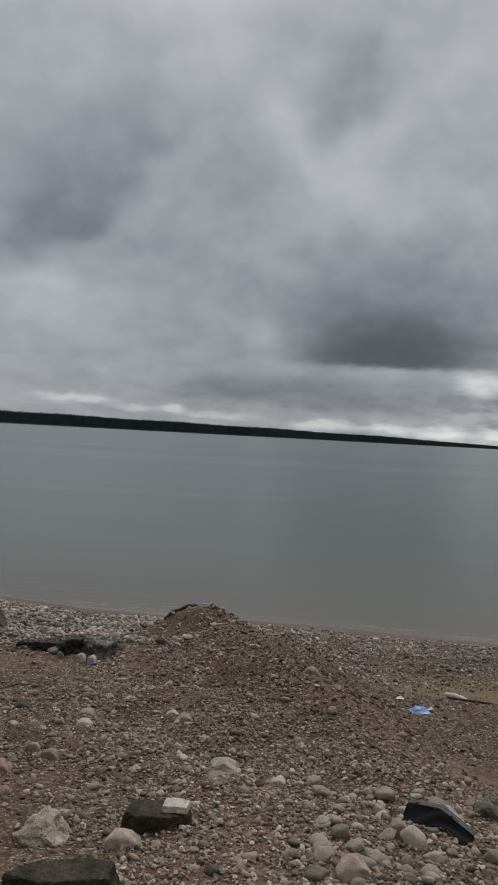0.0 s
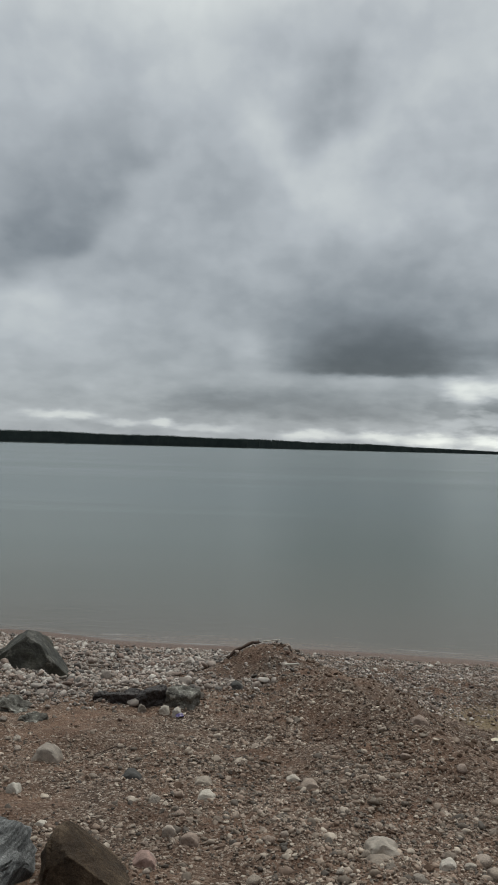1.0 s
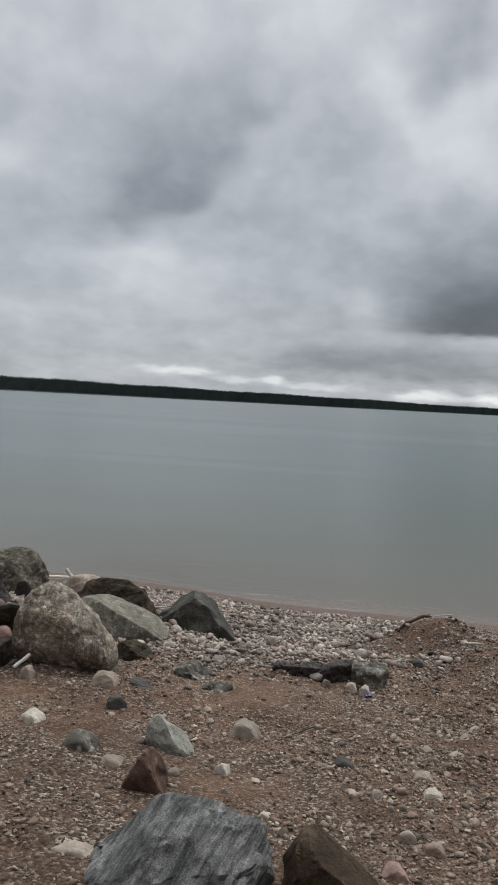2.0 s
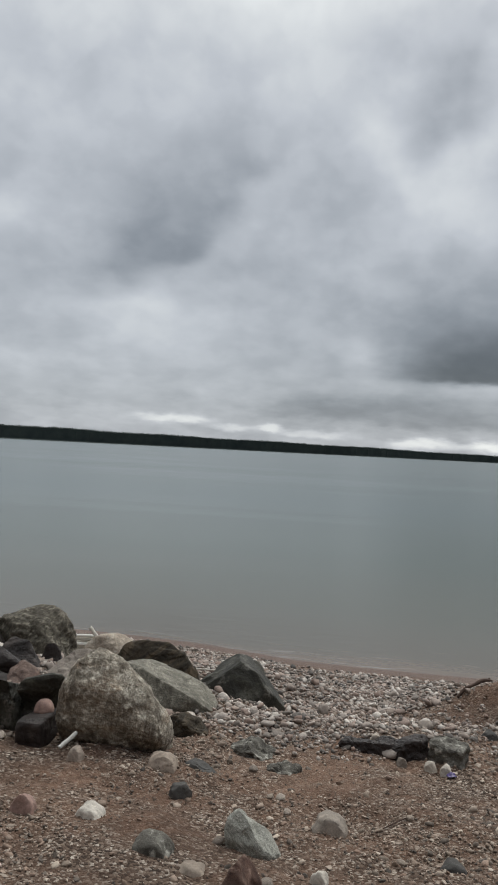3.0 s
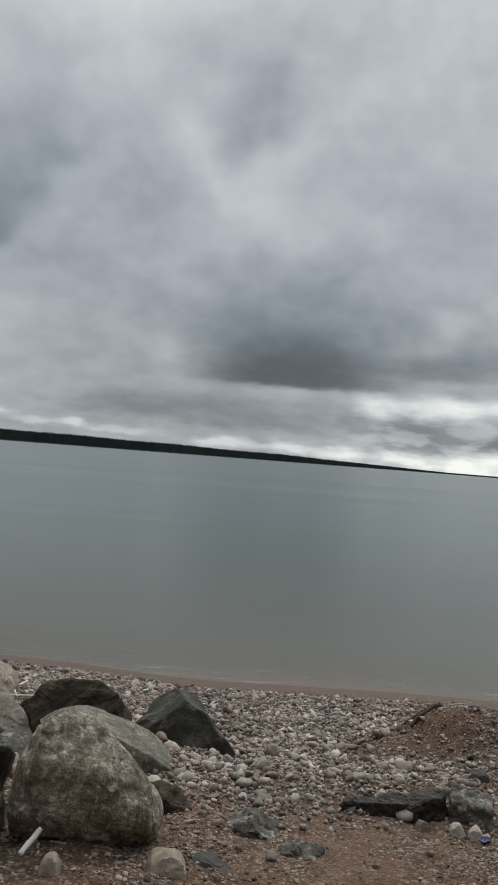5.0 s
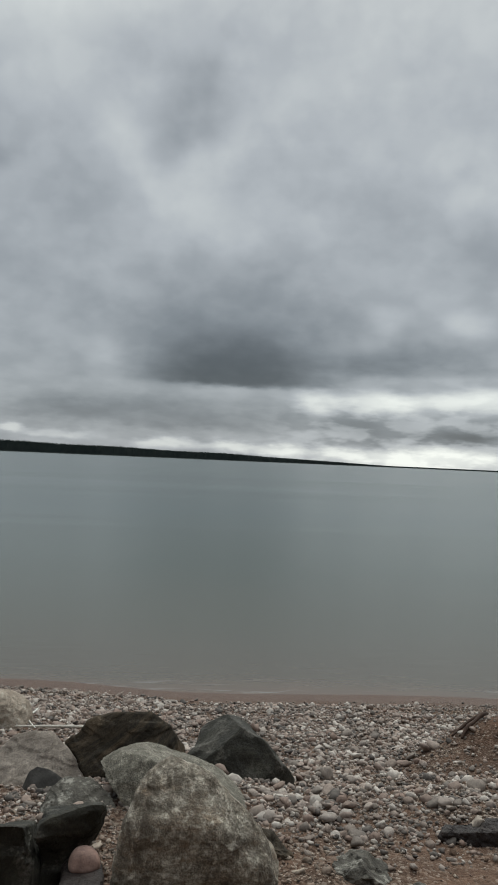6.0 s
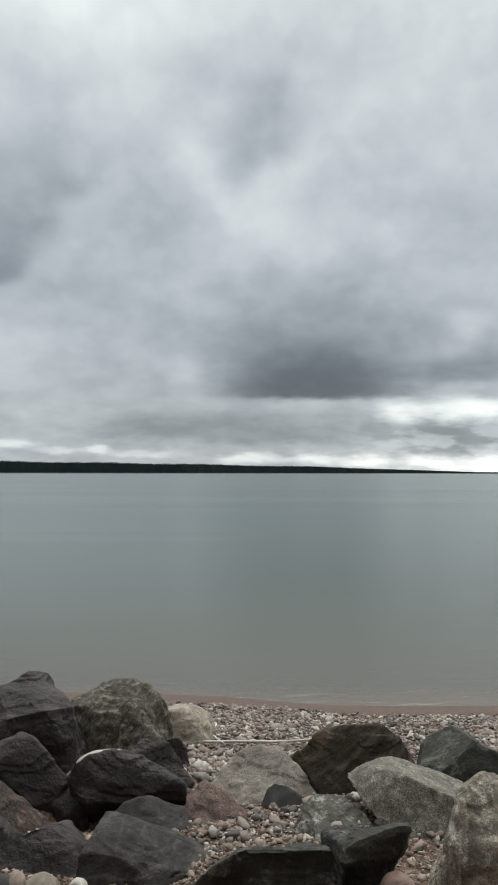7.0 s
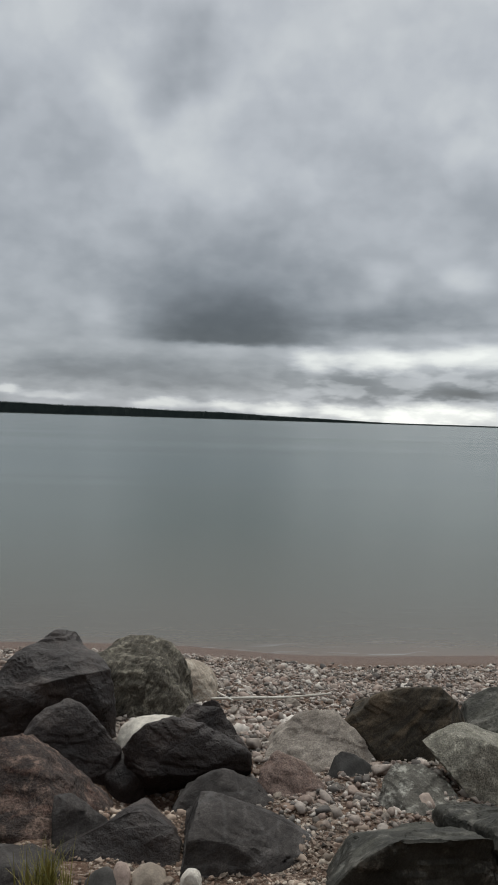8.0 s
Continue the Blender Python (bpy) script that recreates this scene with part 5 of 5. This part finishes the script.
bag = new("plastic_scrap", sheet("plastic_scrap", crumple(0.17, 0.13, 0.055, 4), 14, 10, 0.004, BLUE))
bag.matrix_world = pose(1.60, 7.62, float(surface_z(1.60, 7.62)[0]) - 0.003, 0, 0, 12)
tagged(bag, "crumpled light blue plastic scrap on brown soil", "plastic scrap")
bit = new("plastic_scrap", sheet("plastic_scrap", crumple(0.06, 0.04, 0.025, 7), 8, 6, 0.003, PURPLE))
bit.matrix_world = pose(-1.23, 7.36, float(surface_z(-1.23, 7.36)[0]) + 0.01, 0, 0, 30)
tagged(bit, "tiny purple plastic scrap on pebbles", "plastic scrap")
for i, (x, y, w) in enumerate(((1.50, 8.0, 0.07), (1.72, 7.72, 0.05), (1.05, 9.0, 0.05))):
    scrap = new("paper_scrap", sheet("paper_scrap", crumple(w, w * 0.6, 0.02, 11 + i), 8, 6, 0.003, PEG))
    scrap.matrix_world = pose(x, y, float(surface_z(x, y)[0]) + 0.008, 0, 0, 40 * i)
    tagged(scrap, "small pale scrap of litter on soil", "litter")

# torn black rubber piece with ribbed grey edges, among cobbles
scrap = new("rubber_scrap")
scrap.matrix_world = pose(0.985, 4.22, float(surface_z(0.985, 4.22)[0]) - 0.01, 0, 0, 0) @ Matrix.Diagonal((0.86, 0.88, 0.72, 1))
tagged(scrap, "torn black rubber scrap with ribbed grey edges among cobbles", "rubber scrap")


def edge_line(u):
    """The folded ribbed edge of the scrap."""
    if u < 0.5:
        k = u / 0.5
        return np.array([-0.13 + 0.15 * k, 0.20 - 0.145 * k, 0.085 + 0.045 * k])
    k = (u - 0.5) / 0.5
    return np.array([0.02 + 0.15 * k, 0.055 - 0.15 * k, 0.13 - 0.085 * k])


def roof(u, v):
    drop = np.array([-0.075, -0.10, -0.105]) * v
    return tuple(edge_line(u) + drop * (0.75 + 0.25 * math.sin(7 * u)) + np.array([0, 0, 0.010 * math.sin(11 * u + 6 * v)]))


part("panel", sheet("panel", roof, 16, 10, 0.006, RUBBER), scrap)
for k in range(3):
    shift = np.array([0.008, 0.010, 0.003]) * k
    for a, b in ((0.0, 0.5), (0.5, 1.0)):
        line = [tuple(edge_line(a + (b - a) * t) + shift) for t in (0.0, 0.5, 1.0)]
        part("rib", tube("rib", line, [0.006, 0.0075, 0.006], TRIM, 60 + k), scrap, "grey ribbed rubber edge")
part("lining", sheet("lining", lambda u, v: tuple(edge_line(0.45 + 0.25 * u) + np.array([0.02 + 0.045 * v, 0.025 + 0.05 * v, 0.008 - 0.03 * v + 0.01 * math.sin(5 * u)])), 8, 6, 0.004, PATCH), scrap, "worn pale lining")


def make_grass():
    n = Nodes("yellow_green_grass")
    info = n.nt.nodes.new("ShaderNodeNewGeometry")
    mat = n.done(n.ramp(info.outputs["Random Per Island"], (0.0, (0.13, 0.13, 0.03)), (1.0, (0.30, 0.26, 0.08))), 0.7)
    rng = np.random.default_rng(4)
    verts, tris = [], []
    for k in range(240):
        a, r = rng.uniform(0, 6.28), abs(rng.normal(0, 0.05))
        x, y = r * math.cos(a), r * math.sin(a)
        hgt, bend, turn = rng.uniform(0.08, 0.19), rng.uniform(0.01, 0.08), rng.uniform(0, 6.28)
        w = rng.uniform(0.002, 0.004)
        base = len(verts)
        for t in (0, 0.4, 0.75, 1.0):
            cx, cy = x + bend * t * t * math.cos(turn), y + bend * t * t * math.sin(turn)
            ww = w * (1 - t * 0.95)
            verts += [(cx - ww * math.sin(turn), cy + ww * math.cos(turn), hgt * t), (cx + ww * math.sin(turn), cy - ww * math.cos(turn), hgt * t)]
        for q in (0, 2, 4):
            tris += [(base + q, base + q + 1, base + q + 3), (base + q, base + q + 3, base + q + 2)]
    ob = new("grass_tuft", mesh_from("grass_tuft", verts, tris, mat))
    ob.matrix_world = pose(-5.63, 7.20, float(surface_z(-5.63, 7.20)[0]) - 0.01)
    tagged(ob, "small yellow-green tuft of grass by the rocks", "grass", kind="stuff")


make_grass()


# ---------------------------------------------------------------- cobbles and pebbles
def cobble_meshes(count, mat):
    out = []
    for k in range(count):
        u, f = SPHERES[3]
        rng = np.random.default_rng(300 + k)
        p = u * np.array([1.0, rng.uniform(0.7, 0.95), rng.uniform(0.45, 0.7)]) * 0.5
        p = p + u * (fbm(u * 1.3 + k * 5, 3, k) * 0.075)[:, None]
        for _ in range(6):
            q = rng.normal(size=3)
            q /= np.linalg.norm(q)
            over = np.maximum(p @ q - rng.uniform(0.68, 0.92) * (p @ q).max(), 0)
            p = p - 0.8 * over[:, None] * q
        out.append(mesh_from("cobble", p, f, mat))
    return out


CLEAR = ((0.98, 4.24, 0.22, 0.22), (-0.32, 3.95, 0.26, 0.2), (-0.62, 3.36, 0.32, 0.2), (-0.79, 3.8, 0.18, 0.14))


def place_cobbles():
    rng = np.random.default_rng(77)
    shapes = cobble_meshes(12, STONE)
    zones = ((110, 0.25, 1.75, 3.35, 4.75, 0.05, 0.13), (26, -2.6, 1.9, 4.6, 7.2, 0.04, 0.085), (35, -4.75, -3.75, 7.75, 8.85, 0.025, 0.06), (25, -4.7, -3.6, 6.7, 7.1, 0.03, 0.08), (26, -1.4, 0.6, 3.4, 4.8, 0.035, 0.08))
    for count, x0, x1, y0, y1, lo, hi in zones:
        for _ in range(count):
            x, y = rng.uniform(x0, x1), rng.uniform(y0, y1)
            size = lo + (hi - lo) * rng.random() ** 2
            if any(abs(x - a) < r and abs(y - b) < q for a, b, r, q in CLEAR):
                continue
            ob = new("cobble", shapes[rng.integers(len(shapes))])
            ob.matrix_world = pose(x, y, float(surface_z(x, y)[0]) + size * 0.14, rng.uniform(-25, 25), rng.uniform(-25, 25), rng.uniform(0, 360)) @ Matrix.Diagonal((size, size, size, 1))
            tagged(ob, "rounded grey-brown cobble lying on beach gravel", "stone", "cobbles on the gravel")


def scatter(name, label, x, y, sizes, lift, mat, level, seed, smooth=True):
    """Many small stones in one mesh."""
    rng = np.random.default_rng(seed)
    if level == 0:
        u = np.array([(1, 0, 0), (-1, 0, 0), (0, 1, 0), (0, -1, 0), (0, 0, 1), (0, 0, -1)], float)
        f = np.array([(0, 2, 4), (2, 1, 4), (1, 3, 4), (3, 0, 4), (2, 0, 5), (1, 2, 5), (3, 1, 5), (0, 3, 5)])
    else:
        u, f = SPHERES[2] if level == 2 else unit_sphere(1)
    n, k = len(x), len(u)
    kinds = []
    for j in range(8):
        p = u * np.array([1.0, rng.uniform(0.65, 0.95), rng.uniform(0.35, 0.65)]) * 0.5
        kinds.append(p + u * (value_noise(u * 1.7 + 9 * j, j) * 0.19)[:, None])
    kinds = np.array(kinds)[rng.integers(0, 8, n)]
    a, b, c = rng.uniform(0, 2 * np.pi, n), rng.normal(0, 0.35, n), rng.normal(0, 0.35, n)

    def turn(p, i, j, ang):
        q = p.copy()
        co, si = np.cos(ang)[:, None], np.sin(ang)[:, None]
        q[:, :, i] = co * p[:, :, i] - si * p[:, :, j]
        q[:, :, j] = si * p[:, :, i] + co * p[:, :, j]
        return q
    p = kinds * sizes[:, None, None]
    p = turn(turn(turn(p, 1, 2, b), 0, 2, c), 0, 1, a)
    p[:, :, 0] += x[:, None]
    p[:, :, 1] += y[:, None]
    p[:, :, 2] += (surface_z(x, y) + lift)[:, None]
    tris = (f[None] + (np.arange(n) * k)[:, None, None]).reshape(-1, 3)
    return tagged(new(name, mesh_from(name, p.reshape(-1, 3), tris, mat, smooth and level > 0)), label, "pebbles", kind="stuff")


def pebble_cover(x, y):
    """How thickly the pebbles lie, 0 to 1."""
    s = inland(x, y)
    wob = 0.5 * value_noise(np.stack([x * 0.9, y * 0.9, 0 * x], 1), 31)
    left = ease(0.6, 1.5, s + wob * 0.5) * (1 - ease(6.9, 7.9, s + wob + 0.25 * (x + 3)))
    right = ease(0.6, 1.5, s + wob * 0.5) * (1 - ease(4.6, 5.6, s + wob))
    k = ease(-0.9, 0.2, x)
    cover = left * (1 - k) + right * k
    mound = np.exp(-((x + 0.70) / 0.85) ** 2 - ((y - 9.65) / 0.70) ** 2)
    cover = cover * (1 - 0.85 * mound)
    cover = cover * (1 - 0.9 * np.exp(-((x - 2.85) / 1.1) ** 2 - ((y - 9.65) / 0.7) ** 2))
    gap = np.exp(-((x + 4.2) / 0.5) ** 2 - ((y - 8.3) / 0.5) ** 2)
    return np.maximum(cover, 0.9 * gap)


def place_pebbles():
    rng = np.random.default_rng(5)
    n = 175000
    x, y = rng.uniform(-8.0, 5.2, n), rng.uniform(5.5, 15.6, n)
    keep = (rng.random(n) < pebble_cover(x, y)) & (x < 0.6 + 0.30 * y) & (x > -1.6 - 0.42 * y)
    x, y = x[keep], y[keep]
    sizes = np.clip(rng.lognormal(math.log(0.0245), 0.50, len(x)), 0.012, 0.12) * np.interp(inland(x, y), [0, 2, 6], [0.85, 0.95, 1.02]) * np.interp(x, [-0.8, 0.8], [1.0, 0.75])
    # rounder stones washed together in the hollow among the boulders
    extra = 520
    x = np.concatenate([x, rng.normal(-4.32, 0.24, extra)])
    y = np.concatenate([y, rng.normal(7.98, 0.20, extra)])
    sizes = np.concatenate([sizes, np.clip(rng.lognormal(math.log(0.021), 0.45, extra), 0.012, 0.060)])
    lift = rng.uniform(0.0, 0.35, len(x)) * sizes
    large, fine = sizes > 0.052, sizes < 0.0225
    some = ~large & ~fine
    scatter("beach_pebbles", "grey, tan and pinkish rounded pebbles covering the beach", x[large], y[large], sizes[large], lift[large], PEBBLE, 2, 6)
    scatter("small_beach_pebbles", "small grey and tan pebbles covering the beach", x[some], y[some], sizes[some], lift[some], PEBBLE, 1, 7)
    scatter("fine_beach_pebbles", "fine grey and tan pebbles between the larger ones", x[fine], y[fine], 1.15 * sizes[fine], lift[fine], PEBBLE, 0, 10)
    n = 330000
    x, y = rng.uniform(-6.5, 3.6, n), rng.uniform(3.0, 10.6, n)
    p = np.stack([x * 0.8, y * 0.8, 0 * x], 1)
    sandy = np.exp(-((x + 2.6) / 1.25) ** 2 - ((y - 5.8) / 1.9) ** 2)
    bare = ease(-0.15, 0.35, x - ridge_x(y)) * ease(4.5, 5.6, y) * (1 - ease(9.2, 9.9, y))
    washed = np.exp(-((x + 0.1) / 1.1) ** 2 - ((y - 5.6) / 1.9) ** 2)
    thick = np.clip(0.45 + 0.65 * value_noise(p, 51) + 0.55 * value_noise(p * 3.1, 53) + 0.35 * washed, 0.07, 1) * (1 - 0.58 * sandy) * (1 - 0.78 * bare)
    keep = (x < 0.6 + 0.33 * y) & (x > -1.9 - 0.52 * y) & (rng.random(n) < thick * (1 - 0.85 * pebble_cover(x, y)))
    x, y, sandy, bare = x[keep], y[keep], sandy[keep], bare[keep]
    sizes = np.clip(rng.lognormal(math.log(0.0124), 0.56, len(x)), 0.006, 0.068)
    sand = np.exp(-((x - 2.85) / 1.15) ** 2 - ((y - 9.6) / 0.75) ** 2)
    keep = rng.random(len(x)) > 0.92 * sand + (0.05 + 0.45 * np.maximum(bare, sandy)) * (sizes > 0.019)
    x, y, sizes = x[keep], y[keep], sizes[keep]
    tiny, big = sizes < 0.019, sizes > 0.034
    some = ~tiny & ~big
    scatter("coarse_gravel", "grey-brown rounded stones bedded in the soil", x[big], y[big], sizes[big], 0.02 * sizes[big], GRAVEL, 2, 16)
    scatter("gravel", "brown and grey gravel strewn over the soil", x[some], y[some], sizes[some], 0.15 * sizes[some], GRAVEL, 1, 8, False)
    scatter("grit", "fine angular grit and chips on the soil", x[tiny], y[tiny], 1.25 * sizes[tiny], 0.2 * sizes[tiny], GRIT, 0, 9)


def place_clods():
    rng = np.random.default_rng(12)
    x, y = rng.normal(0.7, 0.9, 1500), rng.normal(7.4, 1.4, 1500)
    sizes = np.clip(rng.lognormal(math.log(0.028), 0.4, len(x)), 0.015, 0.07)
    clods = scatter("soil_clods", "crumbly brown clods of soil on the beach", x, y, sizes, 0.05 * sizes, CLOD, 1, 14, False)


place_cobbles()
place_pebbles()
place_clods()
